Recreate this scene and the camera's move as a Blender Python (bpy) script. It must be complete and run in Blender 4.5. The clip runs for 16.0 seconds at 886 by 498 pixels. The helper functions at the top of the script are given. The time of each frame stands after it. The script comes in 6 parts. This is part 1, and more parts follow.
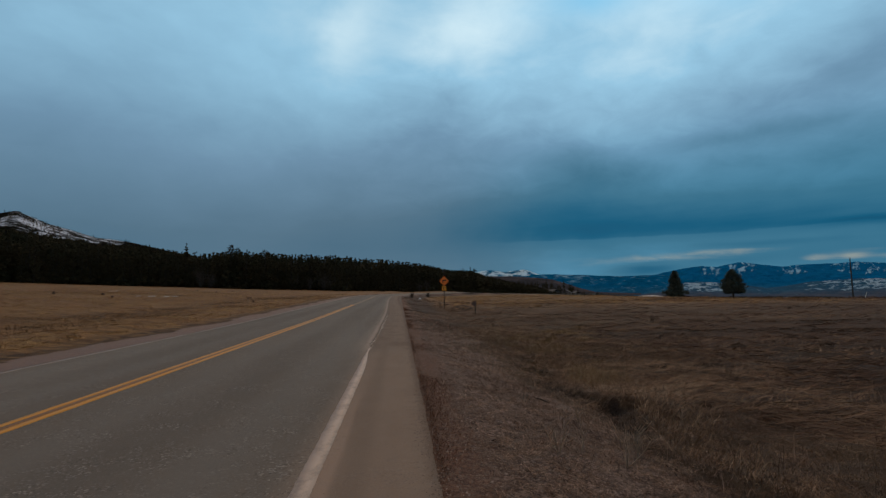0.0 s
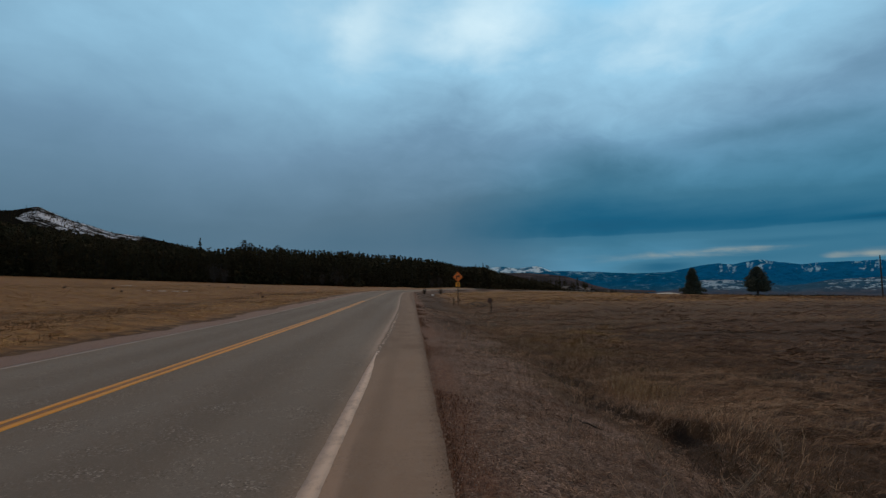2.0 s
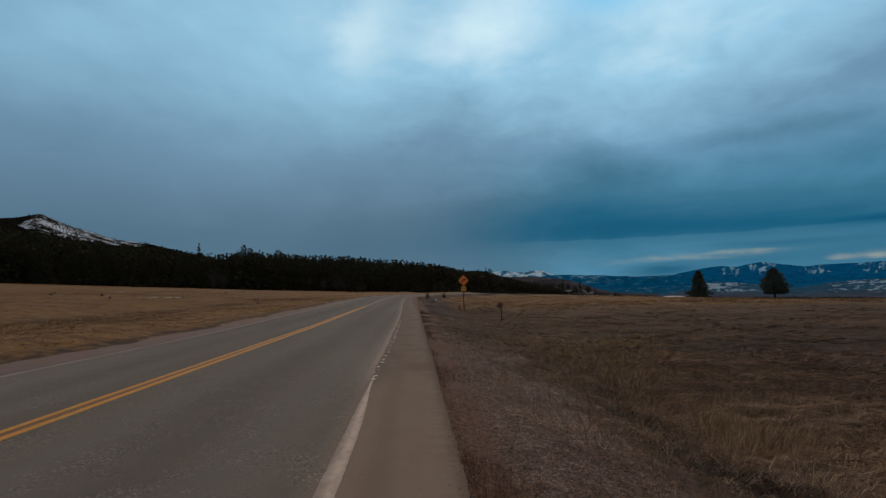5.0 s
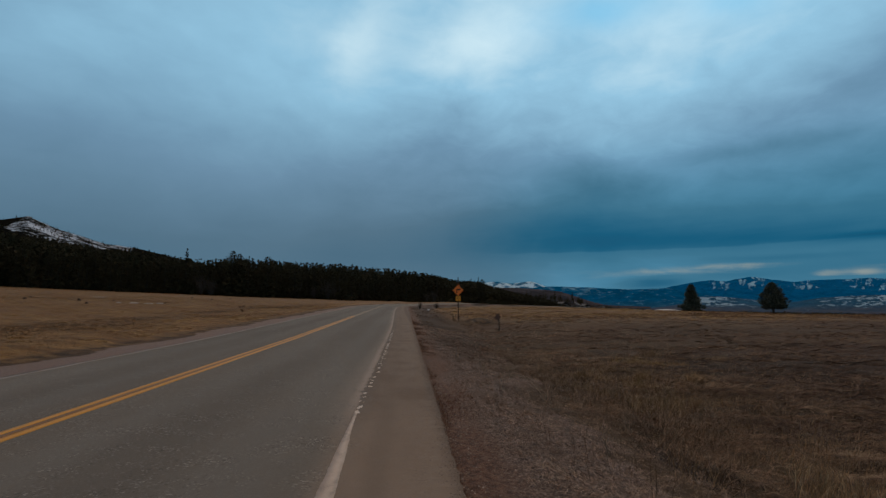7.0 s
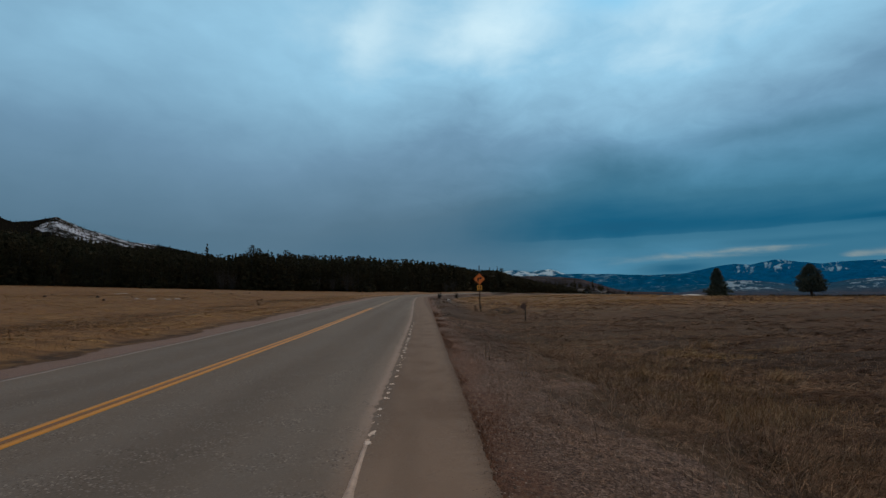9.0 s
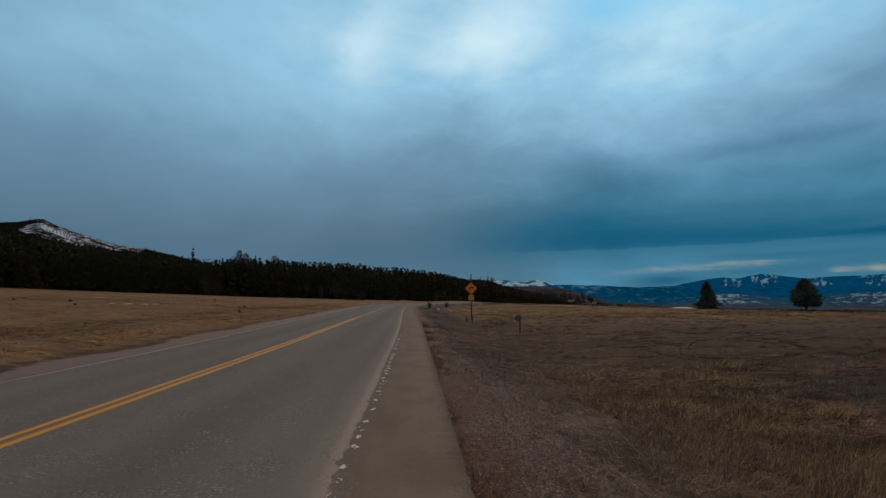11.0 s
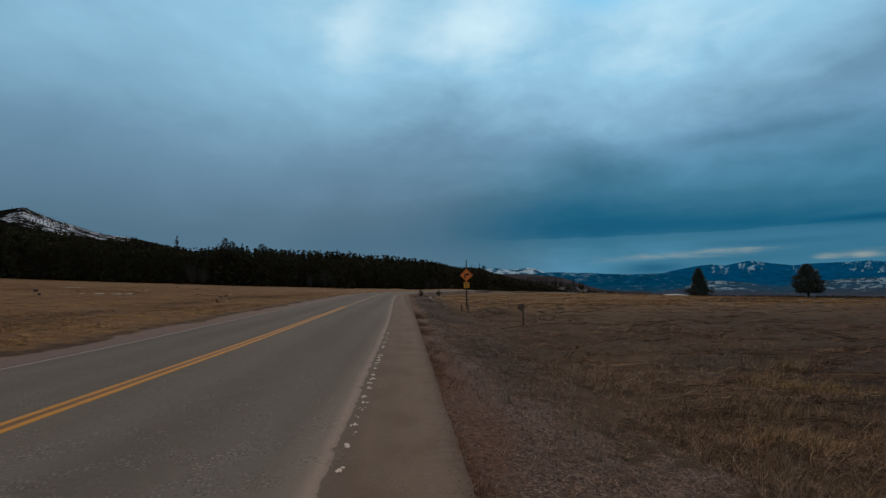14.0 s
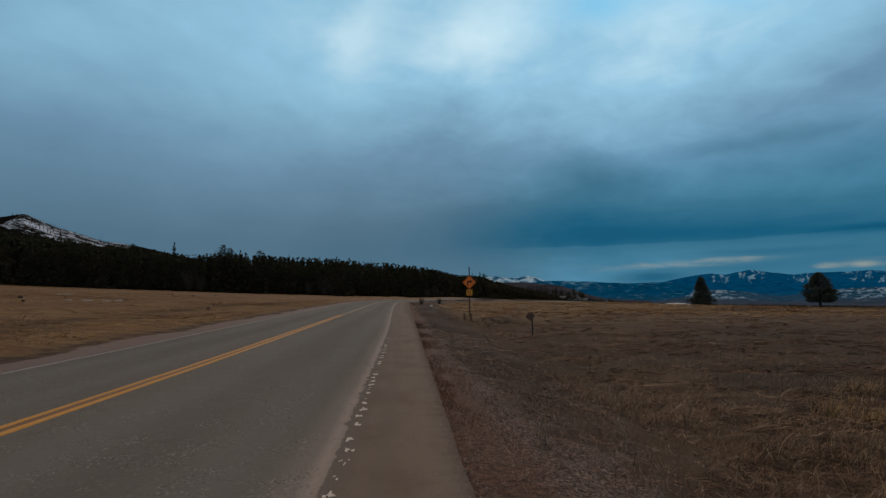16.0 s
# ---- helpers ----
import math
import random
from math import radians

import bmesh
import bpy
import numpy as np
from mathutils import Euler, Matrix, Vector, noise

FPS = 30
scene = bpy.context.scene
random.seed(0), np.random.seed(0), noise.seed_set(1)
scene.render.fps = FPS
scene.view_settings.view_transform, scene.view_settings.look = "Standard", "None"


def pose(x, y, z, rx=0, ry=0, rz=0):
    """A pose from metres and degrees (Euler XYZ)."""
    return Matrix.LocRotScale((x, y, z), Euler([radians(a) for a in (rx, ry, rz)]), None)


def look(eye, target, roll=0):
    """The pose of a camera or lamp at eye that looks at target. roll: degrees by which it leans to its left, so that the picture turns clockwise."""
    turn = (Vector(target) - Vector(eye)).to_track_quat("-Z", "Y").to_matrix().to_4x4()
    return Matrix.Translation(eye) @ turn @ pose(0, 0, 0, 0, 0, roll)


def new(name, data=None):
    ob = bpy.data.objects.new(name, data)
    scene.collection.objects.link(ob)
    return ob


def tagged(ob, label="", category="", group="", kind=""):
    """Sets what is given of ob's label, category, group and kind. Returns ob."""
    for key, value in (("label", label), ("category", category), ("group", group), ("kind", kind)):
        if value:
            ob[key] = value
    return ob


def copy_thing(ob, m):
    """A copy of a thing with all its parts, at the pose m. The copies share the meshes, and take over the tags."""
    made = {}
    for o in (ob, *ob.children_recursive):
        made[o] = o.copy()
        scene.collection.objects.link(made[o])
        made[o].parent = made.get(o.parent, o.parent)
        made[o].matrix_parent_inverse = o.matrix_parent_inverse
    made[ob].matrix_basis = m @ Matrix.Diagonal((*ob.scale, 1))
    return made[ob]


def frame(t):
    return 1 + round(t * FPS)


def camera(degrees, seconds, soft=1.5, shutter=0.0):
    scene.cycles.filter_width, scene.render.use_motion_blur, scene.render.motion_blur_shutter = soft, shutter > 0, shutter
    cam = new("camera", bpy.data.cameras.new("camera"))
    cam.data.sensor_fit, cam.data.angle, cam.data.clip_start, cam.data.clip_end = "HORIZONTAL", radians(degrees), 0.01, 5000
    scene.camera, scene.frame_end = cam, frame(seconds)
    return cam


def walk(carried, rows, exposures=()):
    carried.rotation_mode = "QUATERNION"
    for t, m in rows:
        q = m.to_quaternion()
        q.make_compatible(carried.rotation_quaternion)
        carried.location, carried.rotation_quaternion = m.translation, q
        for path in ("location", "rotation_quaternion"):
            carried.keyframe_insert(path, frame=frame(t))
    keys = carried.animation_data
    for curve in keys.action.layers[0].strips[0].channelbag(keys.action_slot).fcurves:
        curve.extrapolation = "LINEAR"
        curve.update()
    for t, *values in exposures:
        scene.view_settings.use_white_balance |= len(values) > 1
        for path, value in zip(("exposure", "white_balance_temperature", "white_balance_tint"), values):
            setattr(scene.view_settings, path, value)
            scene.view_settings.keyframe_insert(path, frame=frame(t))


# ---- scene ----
cam = camera(86.0, 16.0, soft=1.4)
PATH = [
    (0, (4.382, -0.375, 1.462), (4.567, 1.609, 1.632), -0.9),
    (0.5, (4.393, 0.015, 1.459), (4.636, 1.992, 1.635), -0.8),
    (1, (4.4, 0.424, 1.465), (4.538, 2.412, 1.638), -0.4),
    (1.5, (4.355, 0.831, 1.471), (4.481, 2.82, 1.636), -0.4),
    (2, (4.389, 1.269, 1.453), (4.522, 3.259, 1.608), -0.6),
    (2.5, (4.367, 1.65, 1.446), (4.471, 3.642, 1.6), -1.2),
    (3, (4.349, 2.067, 1.462), (4.504, 4.055, 1.624), -1.4),
    (3.5, (4.36, 2.513, 1.466), (4.487, 4.504, 1.609), -1.2),
    (4, (4.322, 3.003, 1.428), (4.438, 4.993, 1.582), -1.3),
    (4.2, (4.332, 3.181, 1.426), (4.478, 5.17, 1.58), -1.3),
    (6.5, (4.205, 5.272, 1.433), (4.277, 7.259, 1.655), -0.1),
    (7, (4.223, 5.669, 1.424), (4.38, 7.652, 1.639), -0.1),
    (7.5, (4.212, 6.089, 1.446), (4.332, 8.074, 1.657), -0.3),
    (8, (4.14, 6.537, 1.435), (4.278, 8.521, 1.644), -0.3),
    (8.5, (4.163, 6.951, 1.418), (4.317, 8.937, 1.603), -0.3),
    (9, (4.169, 7.483, 1.403), (4.252, 9.474, 1.577), -1.3),
    (9.2, (4.15, 7.625, 1.388), (4.24, 9.613, 1.578), -1.8),
    (11.3, (4.236, 9.386, 1.449), (4.355, 11.372, 1.66), -0.2),
    (11.5, (4.236, 9.569, 1.453), (4.342, 11.557, 1.649), -0.3),
    (12, (4.206, 10.037, 1.421), (4.359, 12.022, 1.612), -0.2),
    (12.5, (4.202, 10.503, 1.403), (4.392, 12.487, 1.57), -0.2),
    (13, (4.165, 10.968, 1.399), (4.302, 12.958, 1.545), -0.6),
    (13.5, (4.162, 11.42, 1.402), (4.374, 13.402, 1.558), -1.0),
    (14, (4.204, 11.874, 1.409), (4.364, 13.861, 1.57), -0.7),
    (14.5, (4.191, 12.317, 1.386), (4.334, 14.305, 1.553), -0.3),
    (15, (4.222, 12.723, 1.37), (4.402, 14.707, 1.54), -0.6),
    (15.5, (4.217, 13.142, 1.36), (4.342, 15.131, 1.529), -0.5),
    (16, (4.195, 13.577, 1.367), (4.355, 15.561, 1.562), -0.5),
]
walk(cam, [(t, look(eye, target, roll)) for t, eye, target, roll in PATH],
     [(0, 0.0, 6500, 10), (2.5, 0.06, 6500, 10), (4.2, 0.04, 6480, 9.7), (6.5, -0.04, 6430, 9), (8, -0.03, 6415, 8.7), (9, 0.04, 6400, 8.4), (12, 0.0, 6390, 8.1), (13, 0.12, 6380, 8), (14, 0.02, 6380, 8), (15.5, 0.03, 6380, 8), (16, -0.05, 6380, 8)])

# ------------------------------------------------------------------ small maths


def smooth(a, b, x):
    t = np.clip((np.asarray(x, float) - a) / (b - a), 0, 1)
    return t * t * (3 - 2 * t)


def lattice(ix, iy, seed):
    h = (ix * 374761393 + iy * 668265263 + seed * 144665) & 0xFFFFFFFF
    h = ((h ^ (h >> 13)) * 1274126177) & 0xFFFFFFFF
    return ((h ^ (h >> 16)) & 0xFFFF) / 65535.0


def vnoise(x, y, seed=0):
    """Smooth value noise, 0 to 1, on arrays."""
    x, y = np.asarray(x, float), np.asarray(y, float)
    ix, iy = np.floor(x).astype(np.int64), np.floor(y).astype(np.int64)
    fx, fy = x - ix, y - iy
    fx, fy = fx * fx * (3 - 2 * fx), fy * fy * (3 - 2 * fy)
    a, b = lattice(ix, iy, seed), lattice(ix + 1, iy, seed)
    c, d = lattice(ix, iy + 1, seed), lattice(ix + 1, iy + 1, seed)
    return (a * (1 - fx) + b * fx) * (1 - fy) + (c * (1 - fx) + d * fx) * fy


def fbm(x, y, seed=0, octaves=4):
    total, amp, norm = 0.0, 1.0, 0.0
    for k in range(octaves):
        total = total + amp * vnoise(x * 2**k, y * 2**k, seed + 17 * k)
        norm += amp
        amp *= 0.5
    return total / norm


# ------------------------------------------------------------------ sky and sun
SUN_EL, SUN_AZ = 38.0, 20.0
world = bpy.data.worlds.new("sky")
scene.world = world
world.use_nodes = True
wt = world.node_tree
wt.nodes.clear()


def wmath(op, a, b=None, c=None, clamp=False):
    n = wt.nodes.new("ShaderNodeMath")
    n.operation, n.use_clamp = op, clamp
    for i, v in enumerate((a, b, c)):
        if v is None:
            continue
        if isinstance(v, (int, float)):
            n.inputs[i].default_value = v
        else:
            wt.links.new(v, n.inputs[i])
    return n.outputs[0]


def wsum(items):
    total = items[0]
    for v in items[1:]:
        total = wmath("ADD", total, v)
    return total


wcoord = wt.nodes.new("ShaderNodeTexCoord")
wsep = wt.nodes.new("ShaderNodeSeparateXYZ")
wt.links.new(wcoord.outputs["Generated"], wsep.inputs[0])
sx, sy, sz = wsep.outputs
DEG = 180 / math.pi
az = wmath("MULTIPLY", wmath("ARCTAN2", sx, sy), DEG)
el = wmath("MULTIPLY", wmath("ARCSINE", sz), DEG)
lift = wmath("ADD", wmath("MAXIMUM", sz, 0.0), 0.16)
deck = wt.nodes.new("ShaderNodeCombineXYZ")
wt.links.new(wmath("DIVIDE", sx, lift), deck.inputs[0])
wt.links.new(wmath("DIVIDE", sy, lift), deck.inputs[1])


def wnoise(scale, detail, rough, distort=0.0, offset=(0, 0, 0), stretch=(1, 1, 1), source=None):
    m = wt.nodes.new("ShaderNodeMapping")
    m.inputs["Location"].default_value, m.inputs["Scale"].default_value = offset, stretch
    wt.links.new(source or deck.outputs[0], m.inputs["Vector"])
    n = wt.nodes.new("ShaderNodeTexNoise")
    n.inputs["Scale"].default_value, n.inputs["Detail"].default_value = scale, detail
    n.inputs["Roughness"].default_value, n.inputs["Distortion"].default_value = rough, distort
    wt.links.new(m.outputs[0], n.inputs["Vector"])
    return wmath("SUBTRACT", n.outputs["Fac"], 0.5)


broad = wnoise(0.75, 3, 0.5, 0.4, (3.1, 1.7, 0))
fine = wnoise(1.7, 5, 0.5, 0.6, (0.4, 5.2, 0))
puff = wnoise(4.2, 6, 0.52, 0.15, (1.3, 0.2, 4.0), (1, 1, 1.5), wcoord.outputs["Generated"])
curl = wnoise(10.0, 7, 0.60, 0.5, (2.0, 6.0, 3.0), (1, 1, 2.2), wcoord.outputs["Generated"])
billow = wnoise(2.6, 4, 0.5, 0.2, (7.0, 3.0, 1.0), (1, 1, 1.6), wcoord.outputs["Generated"])
angle = wt.nodes.new("ShaderNodeCombineXYZ")
wt.links.new(az, angle.inputs[0])
wt.links.new(el, angle.inputs[1])
streak = wnoise(0.16, 7, 0.62, 0.8, (4.0, 2.0, 0), (0.16, 1.6, 1), angle.outputs[0])
bars = wnoise(0.10, 5, 0.55, 0.4, (1.0, 7.0, 0), (0.35, 1.5, 1), angle.outputs[0])
warp = wnoise(0.07, 3, 0.5, 0.0, (9.0, 0, 0), (0.6, 1, 1), angle.outputs[0])
waz = wmath("ADD", az, wmath("MULTIPLY", puff, 16.0))
wel = wmath("ADD", el, wmath("ADD", wmath("MULTIPLY", warp, 2.5), wmath("MULTIPLY", puff, 4.0)))


def ramp_of(v, lo, hi, to_lo=0.0, to_hi=1.0):
    n = wt.nodes.new("ShaderNodeMapRange")
    n.interpolation_type = "SMOOTHSTEP"
    n.inputs["From Min"].default_value, n.inputs["From Max"].default_value = lo, hi
    n.inputs["To Min"].default_value, n.inputs["To Max"].default_value = to_lo, to_hi
    wt.links.new(v, n.inputs["Value"])
    return n.outputs[0]


def bump(a, e, sa, se, amount, low=False):
    """A soft cloud mass about azimuth a, elevation e; low: close to the horizon, with little swirl."""
    da = wmath("DIVIDE", wmath("SUBTRACT", az if low else waz, a), sa)
    lel = wmath("ADD", el, wmath("ADD", wmath("MULTIPLY", streak, 1.6), wmath("MULTIPLY", puff, 1.0)))
    de = wmath("DIVIDE", wmath("SUBTRACT", lel if low else wel, e), se)
    r2 = wmath("ADD", wmath("MULTIPLY", da, da), wmath("MULTIPLY", de, de))
    return wmath("MULTIPLY", wmath("EXPONENT", wmath("MULTIPLY", r2, -1.0)), amount)


high = ramp_of(el, 6.0, 26.0)
east = ramp_of(az, -8.0, 24.0)
calm = ramp_of(az, -20.0, 4.0, 0.45, 1.0)
climb = ramp_of(el, 1.0, 31.0, 0.34, 0.80)
rim_el = wmath("ADD", el, wmath("ADD", wmath("MULTIPLY", streak, 0.9), wmath("MULTIPLY", puff, 1.3)))
masses = [
    climb,
    # bright breaks overhead
    bump(-4.5, 29.5, 3.0, 4.6, 0.11), bump(10, 28.5, 5, 3.2, 0.09), bump(16, 31, 8, 3, 0.06), bump(35, 29, 9, 5, 0.09), bump(4, 24, 8, 3, -0.03), bump(-12, 21, 11, 7, 0.055), bump(-32, 27, 16, 7, -0.04), bump(-41, 29, 8, 6, -0.10), bump(-25, 14, 14, 4, 0.03),
    # the dark deck and its crisp lower rim
    bump(20, 7.8, 17, 2.8, -0.20), bump(24, 13.0, 8, 2.8, -0.12), bump(34, 6.7, 15, 1.5, -0.12, True), bump(49, 5.6, 6, 0.45, -0.16, True), bump(45, 4.0, 14, 2.5, -0.10, True), bump(-3, 10, 8, 3, 0.045), bump(-5, 4.6, 13, 2.6, -0.07, True),
    wmath("MULTIPLY", wmath("MULTIPLY", ramp_of(rim_el, 5.72, 5.48), ramp_of(az, 8.0, 20.0)), 0.095), bump(39, 4.2, 6, 0.35, -0.07, True),
    bump(28.5, 1.8, 3.2, 0.55, -0.24, True), bump(36, 2.5, 6, 0.5, -0.06, True),
    bump(41, 15.6, 8, 1.1, -0.10), bump(46, 19.0, 8, 1.9, -0.07), bump(34, 23, 9, 2.5, 0.02),
    wmath("MULTIPLY", broad, 0.10), wmath("MULTIPLY", wmath("MULTIPLY", fine, 0.08), east),
    wmath("MULTIPLY", wmath("MULTIPLY", puff, 0.30), wmath("MULTIPLY", high, calm)), wmath("MULTIPLY", wmath("MULTIPLY", bars, 0.07), wmath("MULTIPLY", ramp_of(az, 22.0, 40.0), ramp_of(el, 7.0, 14.0))), wmath("MULTIPLY", billow, 0.20), wmath("MULTIPLY", wmath("MULTIPLY", curl, 0.15), wmath("MULTIPLY", ramp_of(el, 4.0, 14.0), calm)), wmath("MULTIPLY", wmath("MULTIPLY", streak, 0.13), wmath("MULTIPLY", east, ramp_of(el, 16.0, 7.0))),
]
value = wsum(masses)
ramp = wt.nodes.new("ShaderNodeValToRGB")
while len(ramp.color_ramp.elements) < 6:
    ramp.color_ramp.elements.new(0.5)
SKY = [(0.0, (0.002, 0.060, 0.125)), (0.18, (0.003, 0.098, 0.182)), (0.38, (0.066, 0.166, 0.252)),
       (0.58, (0.160, 0.306, 0.448)), (0.78, (0.310, 0.570, 0.760)), (1.0, (0.660, 0.860, 0.950))]
for e, (p, c) in zip(ramp.color_ramp.elements, SKY):
    e.position, e.color = p, (*c, 1)
wt.links.new(value, ramp.inputs[0])


def wmix(fac, a, b, mode="MIX"):
    n = wt.nodes.new("ShaderNodeMix")
    n.data_type, n.blend_type = "RGBA", mode
    for socket, v in ((n.inputs[0], fac), (n.inputs[6], a), (n.inputs[7], b)):
        if isinstance(v, tuple):
            socket.default_value = (*v, 1)
        else:
            wt.links.new(v, socket)
    return n.outputs[2]


# greyer to the west; overhead the deck thins and turns to a warm white
dull = wmix(wmath("MULTIPLY", wmath("SUBTRACT", 1.0, east), wmath("SUBTRACT", 0.35, wmath("MULTIPLY", high, 0.3))), ramp.outputs[0], (0.132, 0.176, 0.225))
teal = wmix(wmath("MULTIPLY", ramp_of(az, 4.0, 24.0), ramp_of(el, 20.0, 7.0)), dull, (0.58, 1.0, 1.06), "MULTIPLY")
thin = wsum([bump(31.0, 3.05, 7.0, 0.50, 0.75, True), bump(36.5, 3.45, 5.0, 0.34, 0.60, True), bump(43.4, 2.35, 1.2, 0.34, 0.85, True), bump(46.0, 2.4, 1.5, 0.32, 0.85, True), bump(49.6, 2.25, 1.6, 0.32, 0.75, True), bump(20.0, 3.4, 8.0, 1.6, 0.26, True), bump(47.0, 2.9, 3.0, 0.22, 0.3, True)])
blue_break = wmix(wmath("ADD", bump(25, 31.5, 7, 2.0, 0.65), bump(38, 29.5, 5, 2.2, 0.55), clamp=True), teal, (0.180, 0.560, 0.860))
creamy = wmix(ramp_of(wmath("MULTIPLY", thin, wsum([wmath("MULTIPLY", streak, 3.0), wmath("MULTIPLY", curl, 1.6), wmath("ADD", bars, 0.95)])), 0.12, 0.85, 0.0, 0.95), blue_break, (0.275, 0.318, 0.308))
deck_col = wmix(ramp_of(el, 36.0, 60.0), creamy, (0.69, 0.455, 0.300))
nishita = wt.nodes.new("ShaderNodeTexSky")
nishita.sky_type, nishita.sun_disc = "NISHITA", False
nishita.sun_elevation, nishita.sun_rotation = radians(SUN_EL), radians(SUN_AZ)
clear = wt.nodes.new("ShaderNodeBackground")
clear.inputs["Strength"].default_value = 0.05
wt.links.new(nishita.outputs[0], clear.inputs["Color"])
cloud = wt.nodes.new("ShaderNodeBackground")
cloud.inputs["Strength"].default_value = 1.0
wt.links.new(deck_col, cloud.inputs["Color"])
both = wt.nodes.new("ShaderNodeMixShader")
both.inputs[0].default_value = 0.982
wt.links.new(clear.outputs[0], both.inputs[1])
wt.links.new(cloud.outputs[0], both.inputs[2])
wout = wt.nodes.new("ShaderNodeOutputWorld")
wt.links.new(both.outputs[0], wout.inputs["Surface"])

sun = new("sun", bpy.data.lights.new("sun", "SUN"))
sun.data.energy, sun.data.angle, sun.data.color = 1.0, radians(40), (1.0, 0.78, 0.58)
az_s, el_s = radians(SUN_AZ), radians(SUN_EL)
sun_from = Vector((math.sin(az_s) * math.cos(el_s), math.cos(az_s) * math.cos(el_s), math.sin(el_s)))
sun.matrix_world = look(sun_from * 50, (0, 0, 0))


# ------------------------------------------------------------------ materials
class Mat:
    """A node material with short-hand for its nodes."""

    def __init__(self, name, rough=0.9, metal=0.0, spec=0.3):
        self.m = bpy.data.materials.new(name)
        self.m.use_nodes = True
        self.t = self.m.node_tree
        self.b = self.t.nodes["Principled BSDF"]
        self.b.inputs["Roughness"].default_value = rough
        self.b.inputs["Metallic"].default_value = metal
        self.b.inputs["Specular IOR Level"].default_value = spec
        self.co = self.t.nodes.new("ShaderNodeTexCoord").outputs["Object"]

    def link(self, a, b):
        self.t.links.new(a, b)

    def noise(self, scale, detail=4, rough=0.55, stretch=(1, 1, 1), distort=0.0, offset=(0, 0, 0), turn=0.0):
        mp = self.t.nodes.new("ShaderNodeMapping")
        mp.inputs["Scale"].default_value, mp.inputs["Location"].default_value = stretch, offset
        if turn:
            mp.vector_type = "TEXTURE"
            mp.inputs["Scale"].default_value = [1.0 / q for q in stretch]
            mp.inputs["Rotation"].default_value[2] = -turn
        self.link(self.co, mp.inputs["Vector"])
        n = self.t.nodes.new("ShaderNodeTexNoise")
        n.inputs["Scale"].default_value, n.inputs["Detail"].default_value = scale, detail
        n.inputs["Roughness"].default_value, n.inputs["Distortion"].default_value = rough, distort
        self.link(mp.outputs[0], n.inputs["Vector"])
        return n.outputs["Fac"]

    def voronoi(self, scale, out="Distance"):
        n = self.t.nodes.new("ShaderNodeTexVoronoi")
        n.inputs["Scale"].default_value = scale
        self.link(self.co, n.inputs["Vector"])
        return n.outputs[out]

    def ramp(self, fac, stops):
        r = self.t.nodes.new("ShaderNodeValToRGB")
        while len(r.color_ramp.elements) < len(stops):
            r.color_ramp.elements.new(0.5)
        for e, (p, c) in zip(r.color_ramp.elements, stops):
            e.position = p
            e.color = (*c, 1) if isinstance(c, tuple) else (c, c, c, 1)
        self.link(fac, r.inputs[0])
        return r.outputs[0]

    def mix(self, fac, a, b, mode="MIX"):
        n = self.t.nodes.new("ShaderNodeMix")
        n.data_type, n.blend_type = "RGBA", mode
        for socket, v in ((n.inputs[0], fac), (n.inputs[6], a), (n.inputs[7], b)):
            if isinstance(v, (int, float)):
                socket.default_value = v
            elif isinstance(v, tuple):
                socket.default_value = (*v, 1)
            else:
                self.link(v, socket)
        return n.outputs[2]

    def math(self, op, a, b=0.0, clamp=False):
        n = self.t.nodes.new("ShaderNodeMath")
        n.operation, n.use_clamp = op, clamp
        for i, v in enumerate((a, b)):
            if isinstance(v, (int, float)):
                n.inputs[i].default_value = v
            else:
                self.link(v, n.inputs[i])
        return n.outputs[0]

    def axis(self, i):
        s = self.t.nodes.new("ShaderNodeSeparateXYZ")
        self.link(self.co, s.inputs[0])
        return s.outputs[i]

    def step(self, v, lo, hi):
        n = self.t.nodes.new("ShaderNodeMapRange")
        n.interpolation_type = "SMOOTHSTEP"
        n.inputs["From Min"].default_value, n.inputs["From Max"].default_value = lo, hi
        self.link(v, n.inputs["Value"])
        return n.outputs[0]

    def attr(self, name):
        n = self.t.nodes.new("ShaderNodeAttribute")
        n.attribute_name = name
        return n.outputs["Fac"]

    def island(self):
        return self.t.nodes.new("ShaderNodeNewGeometry").outputs["Random Per Island"]

    def random(self):
        return self.t.nodes.new("ShaderNodeObjectInfo").outputs["Random"]

    def color(self, c):
        if isinstance(c, tuple):
            self.b.inputs["Base Color"].default_value = (*c, 1)
        else:
            self.link(c, self.b.inputs["Base Color"])
        return self

    def bump(self, h, strength=0.5, distance=0.02):
        n = self.t.nodes.new("ShaderNodeBump")
        n.inputs["Strength"].default_value, n.inputs["Distance"].default_value = strength, distance
        self.link(h, n.inputs["Height"])
        self.link(n.outputs[0], self.b.inputs["Normal"])
        return self


def plain(name, c, rough=0.7, metal=0.0, scale=18.0, vary=0.35, spec=0.3):
    """A surface with grain at two scales."""
    k = Mat(name, rough, metal, spec)
    dark = tuple(v * (1 - vary) for v in c)
    col = k.mix(k.step(k.noise(scale, 5), 0.3, 0.7), dark, c)
    col = k.mix(k.math("MULTIPLY", k.step(k.noise(scale * 0.13, 3), 0.45, 0.7), 0.4), col, tuple(v * 0.7 for v in c))
    return k.color(col).bump(k.noise(scale * 4, 4), 0.25, 0.004).m


# asphalt: wheel tracks, dusty shoulder, chips, sand by the edge line
k = Mat("asphalt", 0.92, spec=0.10)
lane_u, along = k.attr("lateral"), k.attr("station")
